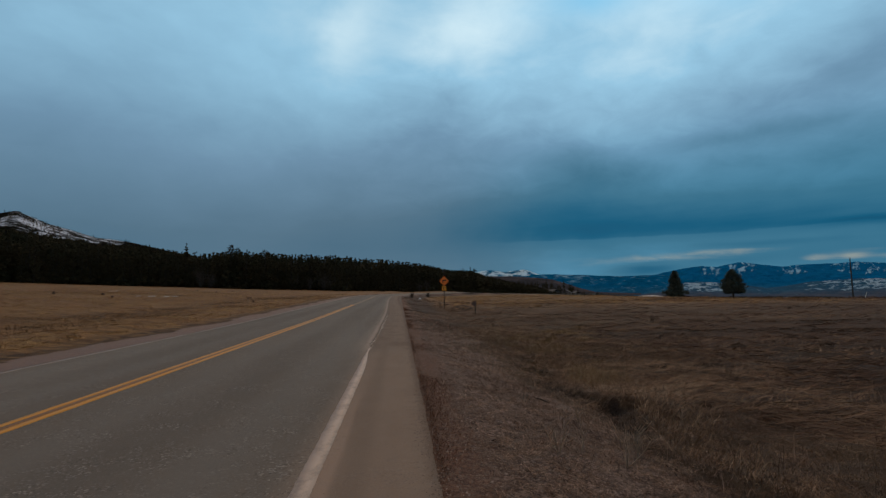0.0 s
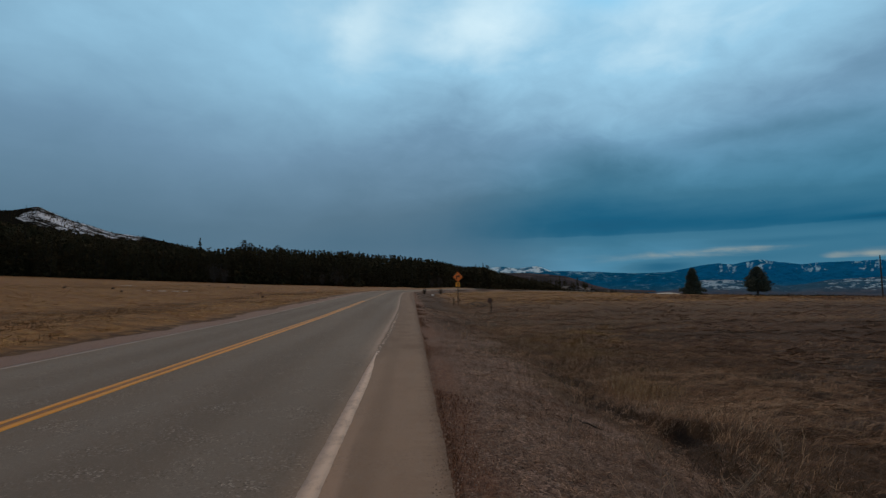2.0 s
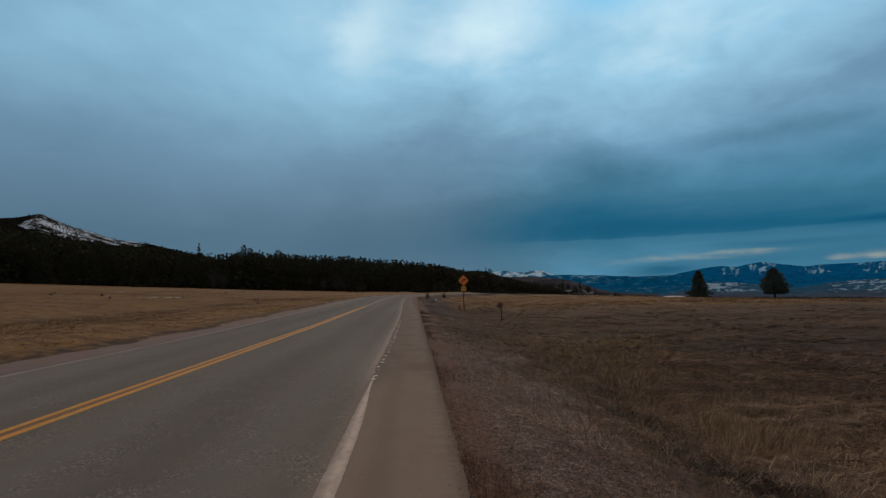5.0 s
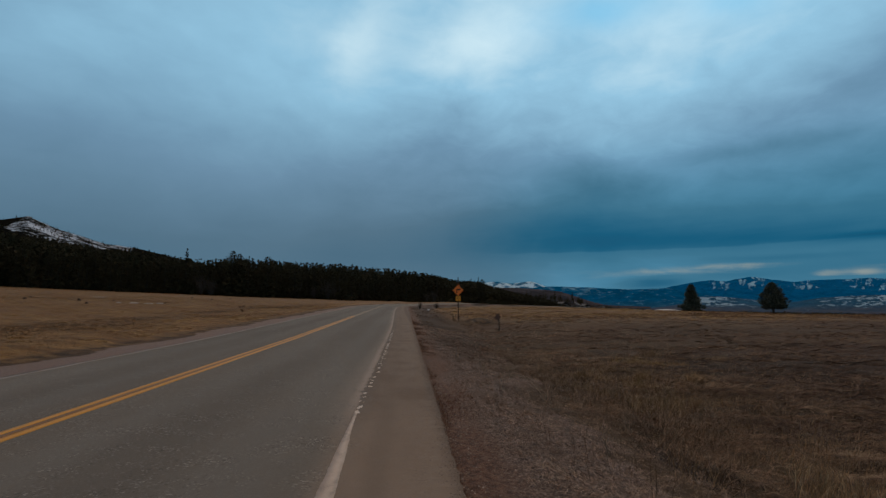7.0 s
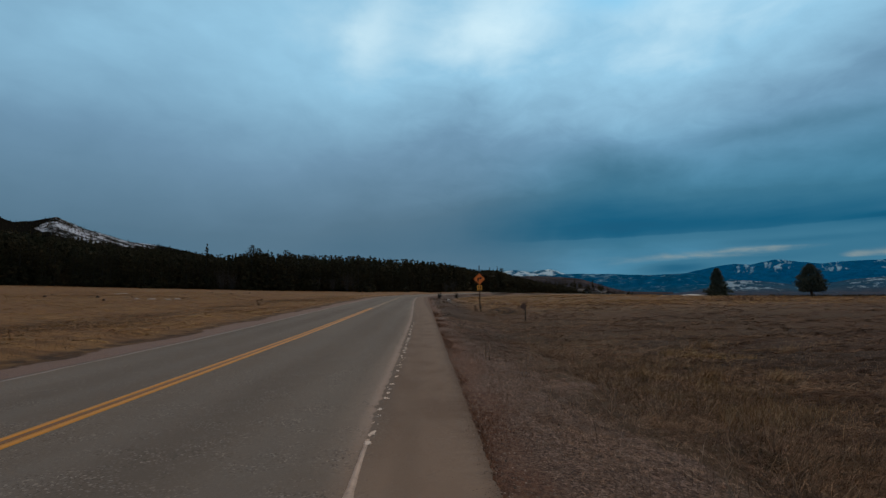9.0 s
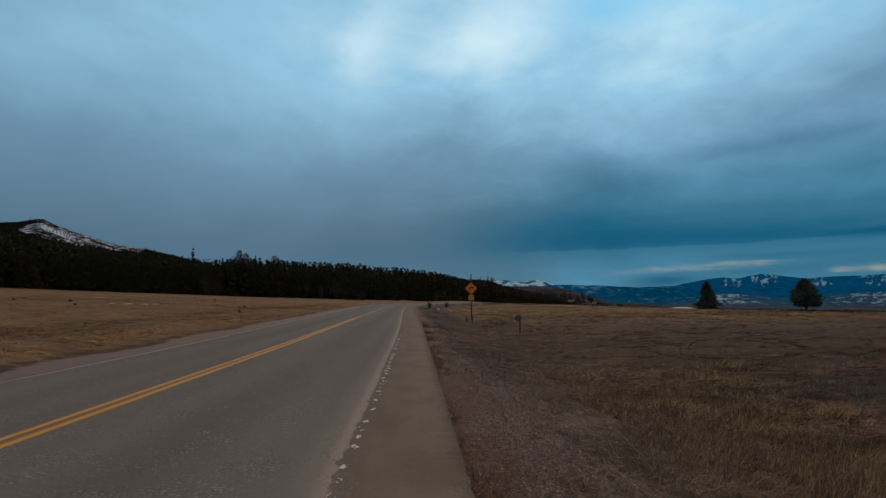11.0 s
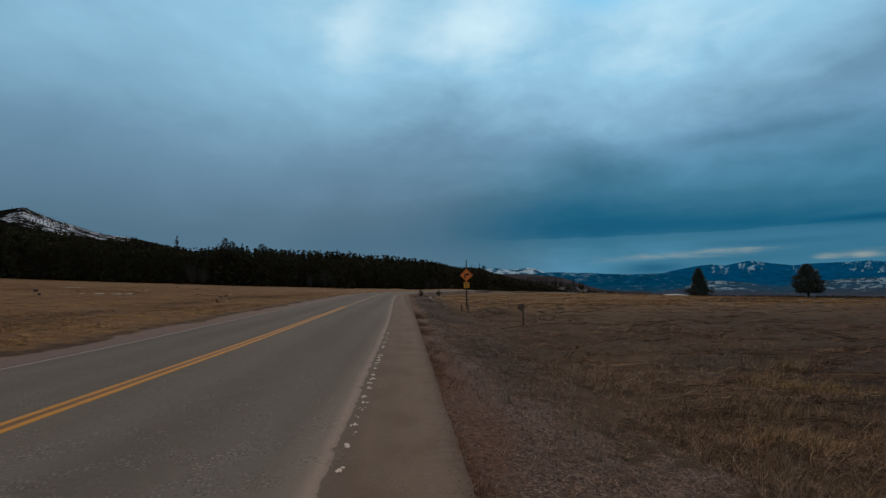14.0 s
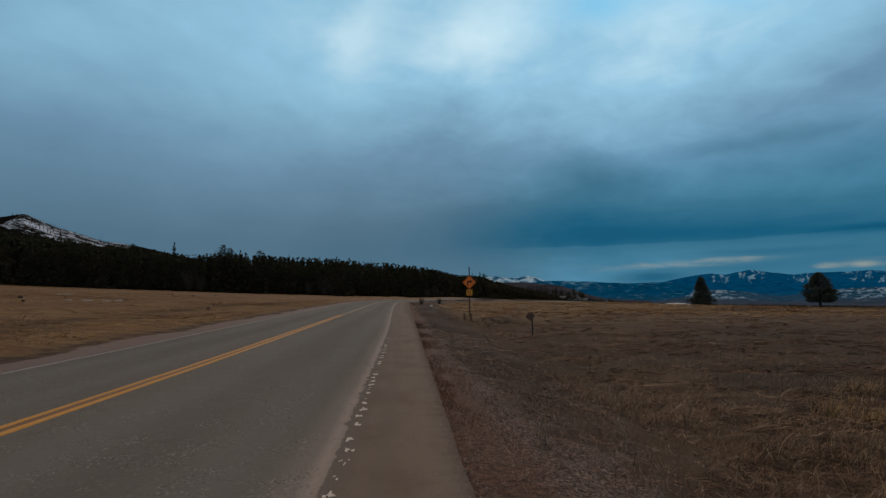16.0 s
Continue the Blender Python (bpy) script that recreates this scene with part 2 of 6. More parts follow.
# the dusty shoulder spreads over the lane's edge towards the bend
u = k.math("ADD", lane_u, k.math("MULTIPLY", k.step(along, 26.0, 70.0), 0.55))
base = k.mix(k.step(k.noise(0.35, 4, stretch=(1, 0.15, 1)), 0.3, 0.7), (0.0960, 0.0800, 0.0670), (0.1290, 0.1090, 0.0925))
base = k.mix(k.math("MULTIPLY", k.step(k.noise(2.3, 5), 0.45, 0.75), 0.30), base, (0.0880, 0.0722, 0.0605))
wide = k.math("MULTIPLY", k.math("SUBTRACT", k.noise(0.25, 2), 0.5), 0.5)
lane = k.math("ABSOLUTE", k.math("SUBTRACT", k.math("ABSOLUTE", k.math("ADD", lane_u, wide)), 1.85))
polished = k.math("MULTIPLY", k.math("SUBTRACT", 1.0, k.step(k.math("ABSOLUTE", k.math("SUBTRACT", lane, 0.85)), 0.0, 0.60)), 0.45)
base = k.mix(polished, base, (0.1210, 0.1090, 0.0985))
between = k.math("SUBTRACT", 1.0, k.step(k.math("ABSOLUTE", k.math("SUBTRACT", k.math("ABSOLUTE", k.math("ADD", lane_u, wide)), 1.75)), 0.10, 0.75))
base = k.mix(k.math("MULTIPLY", between, 0.30), base, (0.0720, 0.0640, 0.0570))
wob = k.math("MULTIPLY", k.math("SUBTRACT", k.noise(1.1, 4, stretch=(1, 0.25, 1)), 0.5), 0.12)
scallop = k.math("MULTIPLY", k.math("SUBTRACT", k.noise(3.6, 3, stretch=(0.2, 1, 1)), 0.5), 0.24)
ud = k.math("ADD", u, wob)
groove = k.math("POWER", k.math("ABSOLUTE", k.math("SINE", k.math("MULTIPLY", along, math.pi / 0.34))), 1.5)
us = k.math("ADD", k.math("ADD", u, k.math("MULTIPLY", scallop, 0.45)), k.math("MULTIPLY", groove, k.math("MULTIPLY", k.step(k.noise(1.9, 3), 0.42, 0.72), 0.062)))
past = k.step(along, 10.5, 14.0)
dust = k.step(ud, 3.45, 3.85)
base = k.mix(k.math("MULTIPLY", dust, 0.85), base, (0.1490, 0.1060, 0.0800))
mottle = k.math("MULTIPLY", k.math("MULTIPLY", k.step(k.noise(1.5, 6, 0.62, (1, 0.6, 1)), 0.42, 0.66), dust), 0.62)
base = k.mix(mottle, base, (0.0980, 0.0660, 0.0480))
rim = k.math("SUBTRACT", 1.0, k.step(us, 3.540, 3.570))
sand = k.math("MULTIPLY", k.math("ADD", k.math("MULTIPLY", k.step(ud, 3.36, 3.55), 0.85), k.math("MULTIPLY", k.step(ud, 3.05, 3.45), 0.32)), rim)
base = k.mix(k.math("MULTIPLY", sand, past), base, (0.255, 0.200, 0.168))
soft_sand = k.math("MULTIPLY", k.step(ud, 3.30, 3.60), k.math("SUBTRACT", 1.0, past))
base = k.mix(k.math("MULTIPLY", soft_sand, 0.55), base, (0.1900, 0.1377, 0.1050))
halo = k.math("MULTIPLY", k.math("SUBTRACT", 1.0, k.step(k.math("ABSOLUTE", k.math("SUBTRACT", ud, 3.745)), 0.05, 0.12)), k.math("SUBTRACT", 1.0, k.step(along, 4.0, 9.0)))
base = k.mix(k.math("MULTIPLY", halo, 0.8), base, (0.2250, 0.1590, 0.1220))
tread = k.math("SUBTRACT", 1.0, k.step(k.math("ABSOLUTE", k.math("SUBTRACT", us, 3.66)), 0.06, 0.24))
base = k.mix(k.math("MULTIPLY", k.math("MULTIPLY", tread, past), 0.30), base, (0.0960, 0.0670, 0.0500))
worn = k.math("SUBTRACT", 1.0, k.step(k.math("ABSOLUTE", k.math("SUBTRACT", ud, 3.98)), 0.02, 0.20))
base = k.mix(k.math("MULTIPLY", worn, 0.40), base, (0.1120, 0.0817, 0.0623))
left_dust = k.step(k.math("MULTIPLY", k.math("ADD", lane_u, wob), -1.0), 3.3, 3.9)
base = k.mix(k.math("MULTIPLY", left_dust, 0.7), base, (0.1650, 0.1159, 0.0908))
chips = k.voronoi(54.0, "Color")
cg = k.t.nodes.new("ShaderNodeSeparateColor")
k.link(chips, cg.inputs[0])
patchy = k.math("ADD", k.math("MULTIPLY", k.step(k.noise(1.7, 6, 0.66), 0.42, 0.66), 0.85), 0.12)
patchy = k.math("MULTIPLY", patchy, k.math("SUBTRACT", 1.0, k.math("MULTIPLY", dust, 0.75)))
spill = k.math("MULTIPLY", k.step(k.math("ADD", u, k.math("MULTIPLY", k.math("SUBTRACT", k.noise(9.0, 5, 0.65), 0.5), 0.14)), 4.56, 4.74), 0.5)
base = k.mix(spill, base, (0.072, 0.044, 0.031))
pale = k.math("MULTIPLY", k.math("MULTIPLY", k.step(cg.outputs[0], 0.78, 0.95), patchy), 0.75)
base = k.mix(pale, base, (0.235, 0.205, 0.185))
dark_chip = k.math("MULTIPLY", k.math("MULTIPLY", k.step(cg.outputs[1], 0.72, 0.92), patchy), 0.68)
base = k.mix(dark_chip, base, (0.048, 0.041, 0.037))
grit = k.noise(140.0, 3, 0.7)
base = k.mix(k.math("MULTIPLY", k.step(grit, 0.55, 0.75), 0.25), base, (0.05, 0.044, 0.040))
base = k.mix(0.05, base, (0.036, 0.012, 0.004))
k.color(base).bump(k.math("ADD", grit, cg.outputs[0]), 0.5, 0.006)
M_ASPHALT = k.m

# road paint
def paint(name, c, worn, wear_lo, wear_hi):
    q = Mat(name, 0.7, spec=0.35)
    f = q.step(q.noise(9.0, 6, 0.65, (1, 0.5, 1)), wear_lo, wear_hi)
    f2 = q.step(q.noise(60.0, 4, 0.7), 0.35, 0.6)
    colr = q.mix(q.math("MULTIPLY", f, q.math("ADD", q.math("MULTIPLY", f2, 0.5), 0.5)), c, worn)
    return q.color(colr).bump(q.noise(150, 3), 0.4, 0.004).m


M_YELLOW = paint("yellow_road_paint", (0.395, 0.160, 0.005), (0.255, 0.118, 0.018), 0.45, 0.75)
M_WHITE = paint("white_road_paint", (0.330, 0.244, 0.192), (0.205, 0.150, 0.117), 0.40, 0.68)
M_OLDYELLOW = paint("worn_yellow_road_paint", (0.200, 0.115, 0.040), (0.118, 0.094, 0.070), 0.38, 0.60)
M_FILM = paint("brown_yellow_paint_film", (0.135, 0.052, 0.006), (0.092, 0.046, 0.014), 0.45, 0.75)
M_CRUMB = paint("white_paint_crumbs", (0.44, 0.35, 0.29), (0.25, 0.19, 0.15), 0.5, 0.8)
M_LEFTLINE = paint("faded_white_road_paint", (0.190, 0.148, 0.128), (0.125, 0.100, 0.085), 0.36, 0.62)

# ground sheet: soil and thatch, gravel by the road, golden on the uphill side
k = Mat("dry_field_ground", 0.95, spec=0.15)
gravel, golden, straw = k.attr("gravel"), k.attr("golden"), k.attr("straw")
n_s, n_m, n_l = k.noise(14.0, 6, 0.65), k.noise(1.3, 6, 0.62, (0.45, 1.6, 1)), k.noise(0.11, 4, 0.55, (0.6, 1.3, 1))
right = k.ramp(n_s, [(0.25, (0.0130, 0.0070, 0.0042)), (0.5, (0.0330, 0.0185, 0.0108)), (0.75, (0.0620, 0.0365, 0.0212))])
right = k.mix(k.math("MULTIPLY", k.step(k.noise(0.34, 6, 0.66, (0.5, 2.0, 1)), 0.46, 0.60), 0.70), right, (0.0200, 0.0105, 0.0070))
right = k.mix(k.math("MULTIPLY", k.step(n_m, 0.44, 0.60), 0.75), right, (0.0233, 0.0128, 0.0074))
right = k.mix(k.math("MULTIPLY", k.step(n_l, 0.42, 0.62), 0.45), right, (0.0640, 0.0315, 0.0170))
left = k.ramp(n_s, [(0.25, (0.1000, 0.0510, 0.0200)), (0.5, (0.1850, 0.1010, 0.0390)), (0.75, (0.2500, 0.1440, 0.0580))])
left = k.mix(k.math("MULTIPLY", k.step(n_m, 0.42, 0.60), 0.80), left, (0.0900, 0.0460, 0.0200))
left = k.mix(k.math("MULTIPLY", k.step(n_l, 0.45, 0.62), 0.55), left, (0.1150, 0.0560, 0.0250))
vor = k.t.nodes.new("ShaderNodeSeparateColor")
k.link(k.voronoi(42.0, "Color"), vor.inputs[0])
stones = k.ramp(vor.outputs[0], [(0.0, (0.0400, 0.0240, 0.0180)), (0.55, (0.1150, 0.0740, 0.0570)), (1.0, (0.2300, 0.1550, 0.1230))])
stones = k.mix(k.math("MULTIPLY", k.step(k.noise(0.9, 4), 0.45, 0.65), 0.5), stones, (0.0734, 0.0451, 0.0302))
stones = k.mix(k.math("MULTIPLY", k.step(k.noise(60.0, 3, 0.7), 0.48, 0.68), 0.6), stones, (0.0265, 0.0169, 0.0126))
stones = k.mix(k.math("MULTIPLY", k.math("MULTIPLY", k.attr("rust"), k.step(k.noise(3.0, 5, 0.65), 0.22, 0.50)), 0.92), stones, k.mix(k.step(n_s, 0.35, 0.65), (0.054, 0.0255, 0.0160), (0.128, 0.0640, 0.0410)))
soil = k.mix(golden, right, left)
soil = k.mix(k.math("MULTIPLY", straw, 0.8), soil, (0.105, 0.064, 0.032))
# near-black for bare soil, with the shade under the ditch bank painted in
soil = k.mix(k.math("MULTIPLY", k.attr("bare"), k.step(k.noise(2.2, 5, 0.6), 0.35, 0.6)), soil, (0.013, 0.0075, 0.0052))
stones = k.mix(k.math("MULTIPLY", k.attr("pale"), 0.75), stones, (0.170, 0.118, 0.102))
ragged = k.step(k.math("ADD", gravel, k.math("MULTIPLY", k.math("SUBTRACT", k.noise(1.6, 6, 0.68), 0.5), 1.7)), 0.35, 0.65)
k.color(k.mix(ragged, soil, stones))
k.bump(k.math("ADD", k.math("MULTIPLY", n_s, 1.0), k.math("MULTIPLY", k.noise(60, 4, 0.7), 0.5)), 0.9, 0.05)
M_GROUND = k.m


def blades(name, stops, dim=0.6):
    q = Mat(name, 0.85, spec=0.15)
    colr = q.ramp(q.island(), stops)
    return q.color(q.mix(q.math("MULTIPLY", q.step(q.noise(0.9, 4, 0.6, (0.5, 1.5, 1)), 0.42, 0.62), dim), colr, tuple(v * 0.55 for v in stops[1][1]))).m


M_GRASS = blades("dry_brown_grass", [(0.0, (0.040, 0.0215, 0.0125)), (0.45, (0.108, 0.063, 0.037)), (0.80, (0.190, 0.118, 0.070)), (1.0, (0.320, 0.218, 0.136))])
k = Mat("laid_grass", 0.85, spec=0.15)
laid = k.ramp(k.attr("tone"), [(0.0, (0.030, 0.016, 0.010)), (0.35, (0.090, 0.046, 0.026)), (0.65, (0.170, 0.098, 0.056)), (1.0, (0.290, 0.190, 0.120))])
M_LAID = k.color(k.mix(k.math("MULTIPLY", k.step(k.noise(0.34, 6, 0.66, (0.5, 2.0, 1)), 0.44, 0.60), 0.60), laid, (0.060, 0.031, 0.020))).m
k = Mat("verge_litter", 0.88, spec=0.15)
laid = k.ramp(k.attr("tone"), [(0.0, (0.034, 0.0185, 0.0125)), (0.35, (0.112, 0.066, 0.0460)), (0.65, (0.202, 0.128, 0.0910)), (1.0, (0.330, 0.228, 0.165))])
M_LITTER = k.color(k.mix(k.math("MULTIPLY", k.step(k.noise(1.1, 5, 0.62), 0.50, 0.64), 0.65), laid, (0.050, 0.0255, 0.0165))).m
k = Mat("laid_golden_grass", 0.85, spec=0.15)
laid = k.ramp(k.attr("tone"), [(0.0, (0.110, 0.057, 0.021)), (0.4, (0.208, 0.110, 0.038)), (0.7, (0.285, 0.159, 0.057)), (1.0, (0.400, 0.242, 0.104))])
M_LAIDGOLD = k.color(k.mix(k.math("MULTIPLY", k.step(k.noise(0.30, 6, 0.66, (0.5, 1.6, 1)), 0.46, 0.62), 0.40), laid, (0.140, 0.070, 0.028))).m
M_STAND = blades("short_standing_grass", [(0.0, (0.074, 0.040, 0.022)), (0.45, (0.188, 0.108, 0.064)), (0.80, (0.300, 0.188, 0.112)), (1.0, (0.430, 0.292, 0.184))], 0.35)
M_MAROON = blades("reddish_dead_weeds", [(0.0, (0.036, 0.018, 0.010)), (0.5, (0.092, 0.050, 0.028)), (0.9, (0.155, 0.090, 0.052)), (1.0, (0.220, 0.138, 0.084))])
M_RUSTY = blades("rust_brown_weeds", [(0.0, (0.044, 0.019, 0.011)), (0.5, (0.130, 0.058, 0.033)), (0.9, (0.215, 0.105, 0.062)), (1.0, (0.260, 0.140, 0.090))])
M_GOLD = blades("golden_dry_grass", [(0.0, (0.120, 0.065, 0.025)), (0.40, (0.215, 0.124, 0.050)), (0.8, (0.300, 0.182, 0.080)), (1.0, (0.400, 0.260, 0.115))])
M_STRAW = blades("pale_straw", [(0.0, (0.140, 0.074, 0.033)), (0.45, (0.240, 0.138, 0.068)), (0.8, (0.330, 0.205, 0.106)), (1.0, (0.410, 0.276, 0.160))], 0.35)
M_WEED = blades("brittle_weed_stems", [(0.0, (0.042, 0.0245, 0.0175)), (0.5, (0.140, 0.086, 0.062)), (0.85, (0.245, 0.158, 0.116)), (1.0, (0.390, 0.272, 0.205))])
k = Mat("gravel_stones", 0.9)
M_STONES = k.color(k.ramp(k.island(), [(0.0, (0.034, 0.022, 0.017)), (0.5, (0.096, 0.064, 0.050)), (0.85, (0.160, 0.112, 0.091)), (1.0, (0.240, 0.176, 0.148))])).bump(k.noise(90, 3), 0.4, 0.005).m
k = Mat("conifer_needles", 0.9, spec=0.05)
M_NEEDLE = k.color(k.mix(k.island(), k.mix(k.random(), (0.030, 0.0225, 0.011), (0.036, 0.027, 0.013)), (0.042, 0.032, 0.016))).m
k = Mat("pine_needles", 0.85, spec=0.1)
M_PINE = k.color(k.ramp(k.island(), [(0.0, (0.024, 0.028, 0.022)), (0.6, (0.060, 0.064, 0.047)), (1.0, (0.115, 0.112, 0.078))])).m
M_BARK = plain("brown_bark", (0.085, 0.058, 0.042), 0.95, scale=9)
M_DARKBARK = plain("dark_bark", (0.034, 0.024, 0.017), 0.95, scale=9)
M_BROWNTWIG = plain("brown_twigs", (0.095, 0.050, 0.032), 0.95, scale=30)
M_TWIG = plain("dark_twigs", (0.040, 0.027, 0.019), 0.95, scale=30)


# ------------------------------------------------------------------ mesh helpers
def to_mesh(name, verts, faces, material, flat=True):
    """A mesh from arrays; faces all with the same number of corners, or a plain list."""
    me = bpy.data.meshes.new(name)
    verts = np.asarray(verts, np.float32)
    if isinstance(faces, np.ndarray):
        n, c = faces.shape
        me.vertices.add(len(verts))
        me.vertices.foreach_set("co", verts.ravel())
        me.loops.add(n * c)
        me.loops.foreach_set("vertex_index", faces.astype(np.int32).ravel())
        me.polygons.add(n)
        me.polygons.foreach_set("loop_start", np.arange(0, n * c, c, dtype=np.int32))
        me.polygons.foreach_set("loop_total", np.full(n, c, np.int32))
        me.update(calc_edges=True)
    else:
        me.from_pydata(verts.tolist(), [], faces)
    if not flat:
        me.polygons.foreach_set("use_smooth", np.ones(len(me.polygons), bool))
    me.materials.append(material)
    return me


def thing(name, label, category, group="", kind="", at=(0, 0, 0)):
    ob = tagged(new(name), label, category, group, kind)
    ob.location = at
    ob.empty_display_size = 0.1
    return ob


def part(name, data, material, parent, label=""):
    """A mesh object under a thing or a part; data: a mesh or a bmesh."""
    if isinstance(data, bmesh.types.BMesh):
        me = bpy.data.meshes.new(name)
        data.to_mesh(me)
        data.free()
        me.materials.append(material)
        data = me
    ob = new(name, data)
    ob.parent = parent
    return tagged(ob, label)


def bm_box(bm, size, m=None, bevel=0.0):
    r = bmesh.ops.create_cube(bm, size=1.0, matrix=(m or Matrix()) @ Matrix.Diagonal((*size, 1)))
    if bevel:
        edges = {e for v in r["verts"] for e in v.link_edges}
        bmesh.ops.bevel(bm, geom=list(edges), offset=bevel, segments=2, affect="EDGES")


def bm_plate(bm, outline, depth, y0=0.0):
    """A flat plate in the x-z plane, from an outline, going back from y0."""
    v = [bm.verts.new((x, y0, z)) for x, z in outline]
    f = bm.faces.new(v)
    r = bmesh.ops.extrude_face_region(bm, geom=[f])
    bmesh.ops.translate(bm, vec=(0, depth, 0), verts=[g for g in r["geom"] if isinstance(g, bmesh.types.BMVert)])
    bmesh.ops.recalc_face_normals(bm, faces=bm.faces[:])


def tube(points, radii, sides=7):
    """Vertices and quad faces of a tapered tube along points."""
    pts = np.asarray(points, float)
    d = np.gradient(pts, axis=0)
    d /= np.linalg.norm(d, axis=1)[:, None] + 1e-9
    ref = np.where(np.abs(d[:, 2:3]) > 0.9, np.array([[1.0, 0, 0]]), np.array([[0, 0, 1.0]]))
    a = np.cross(d, ref)
    a /= np.linalg.norm(a, axis=1)[:, None] + 1e-9
    b = np.cross(d, a)
    ang = np.linspace(0, 2 * math.pi, sides, endpoint=False)
    ring = a[:, None] * np.cos(ang)[None, :, None] + b[:, None] * np.sin(ang)[None, :, None]
    v = (pts[:, None] + ring * np.asarray(radii)[:, None, None]).reshape(-1, 3)
    n = len(pts)
    i, j = np.meshgrid(np.arange(n - 1), np.arange(sides), indexing="ij")
    f = np.stack([i * sides + j, i * sides + (j + 1) % sides, (i + 1) * sides + (j + 1) % sides, (i + 1) * sides + j], -1).reshape(-1, 4)
    return v, f


def join(pieces):
    """One pair of vertices and faces from many."""
    vs, fs, n = [], [], 0
    for v, f in pieces:
        vs.append(v)
        fs.append(f + n)
        n += len(v)
    return np.concatenate(vs), np.concatenate(fs)


# ------------------------------------------------------------------ the lie of the land
BEND_AT, BEND_R, BEND_TURN = 84.0, 62.0, radians(82)
EDGE_R, EDGE_L = 4.70, -3.78


def centreline(s):
    """Place and heading (radians to the right of +y) of the road's middle at a station."""
    s = np.asarray(s, float)
    a = np.clip((s - BEND_AT) / BEND_R, 0, BEND_TURN)
    past = np.maximum(0, s - BEND_AT - BEND_R * BEND_TURN)
    x = BEND_R * (1 - np.cos(a)) + past * np.sin(a)
    y = np.minimum(s, BEND_AT) + BEND_R * np.sin(a) + past * np.cos(a)
    return x, y, a


def station(x, y):
    """Station along the road and offset to its right, for arrays of places."""
    x, y = np.asarray(x, float), np.asarray(y, float)
    cx, cy = BEND_R, BEND_AT
    a = np.arctan2(y - cy, cx - x)
    a = np.where(a < -1.5, a + 2 * math.pi, a)
    in_bend = (y > cy) & (a < BEND_TURN)
    out = (y > cy) & ~in_bend
    r = np.hypot(x - cx, y - cy)
    ex, ey, _ = centreline(BEND_AT + BEND_R * BEND_TURN)
    dx, dy = math.sin(BEND_TURN), math.cos(BEND_TURN)
    s = np.where(in_bend, BEND_AT + BEND_R * a, y)
    u_ = np.where(in_bend, BEND_R - r, x)
    s = np.where(out, BEND_AT + BEND_R * BEND_TURN + (x - ex) * dx + (y - ey) * dy, s)
    u_ = np.where(out, (x - ex) * dy - (y - ey) * dx, u_)
    return s, u_


def far_z(x, y):
    """The wide slope: up to the left, a little up ahead, and down to the right past a long low brow."""
    left = 0.047 * np.log1p(np.exp((-8 - x) / 6.0)) * 6.0
    ahead = 0.0062 * np.maximum(0, y - 25) * (1 - smooth(15, 90, x)) * (1 - smooth(250, 420, y))
    r = np.hypot(x - 4.3, y - 7.0)
    a = np.degrees(np.arctan2(x - 4.3, np.maximum(y - 7.0, 0.1)))
    brow = np.tan(np.radians(np.interp(a, [5, 12, 19, 25, 31, 40, 47, 70], [-0.46, -0.74, -0.90, -1.12, -1.40, -1.49, -1.56, -1.64])))
    slope = 1.42 + r * brow - 0.02 * np.maximum(0, r - np.interp(a, [20, 26], [620, 270]))
    flat = left + ahead - 0.62 * smooth(0, 9, x)
    w = smooth(55, 120, r) * smooth(4, 12, a)
    hill = 0.07 * np.maximum(0, r - 190) * smooth(-9, -43, a)
    return np.maximum(flat * (1 - w) + slope * w, -105) + np.minimum(hill, 60)


S_TABLE = np.arange(-60, 460, 2.0)
RISE = 0.0065 * np.maximum(0, S_TABLE - 25)
_far = far_z(*centreline(S_TABLE)[:2]) + 0.35
_mix = smooth(95, 165, S_TABLE)
RISE = RISE * (1 - _mix) + np.minimum(RISE, _far) * _mix


def road_z(s, u_):
    bank = smooth(18, 60, s) * (1 - smooth(150, 210, s))
    return np.interp(s, S_TABLE, RISE) - 0.02 * np.abs(u_) * (1 - bank) - 0.022 * u_ * bank


def bank_x(y):
    """Where the ditch's grassy bank breaks off."""
    y = np.asarray(y, float)
    return 7.72 + 1.3 * (fbm(y * 0.38, y * 0 + 3.3, 55, 5) - 0.5) + 0.16 * np.exp(-(((y - 7.6) / 1.2) ** 2))


def ragged_x(x, y):
    """x with the grass's uneven edge along the verge taken out: tongues and bays, wider up the road."""
    return x + (0.7 + 1.9 * smooth(8, 14, y)) * (fbm(x * 0.7, y * 0.5, 111, 4) - 0.5)


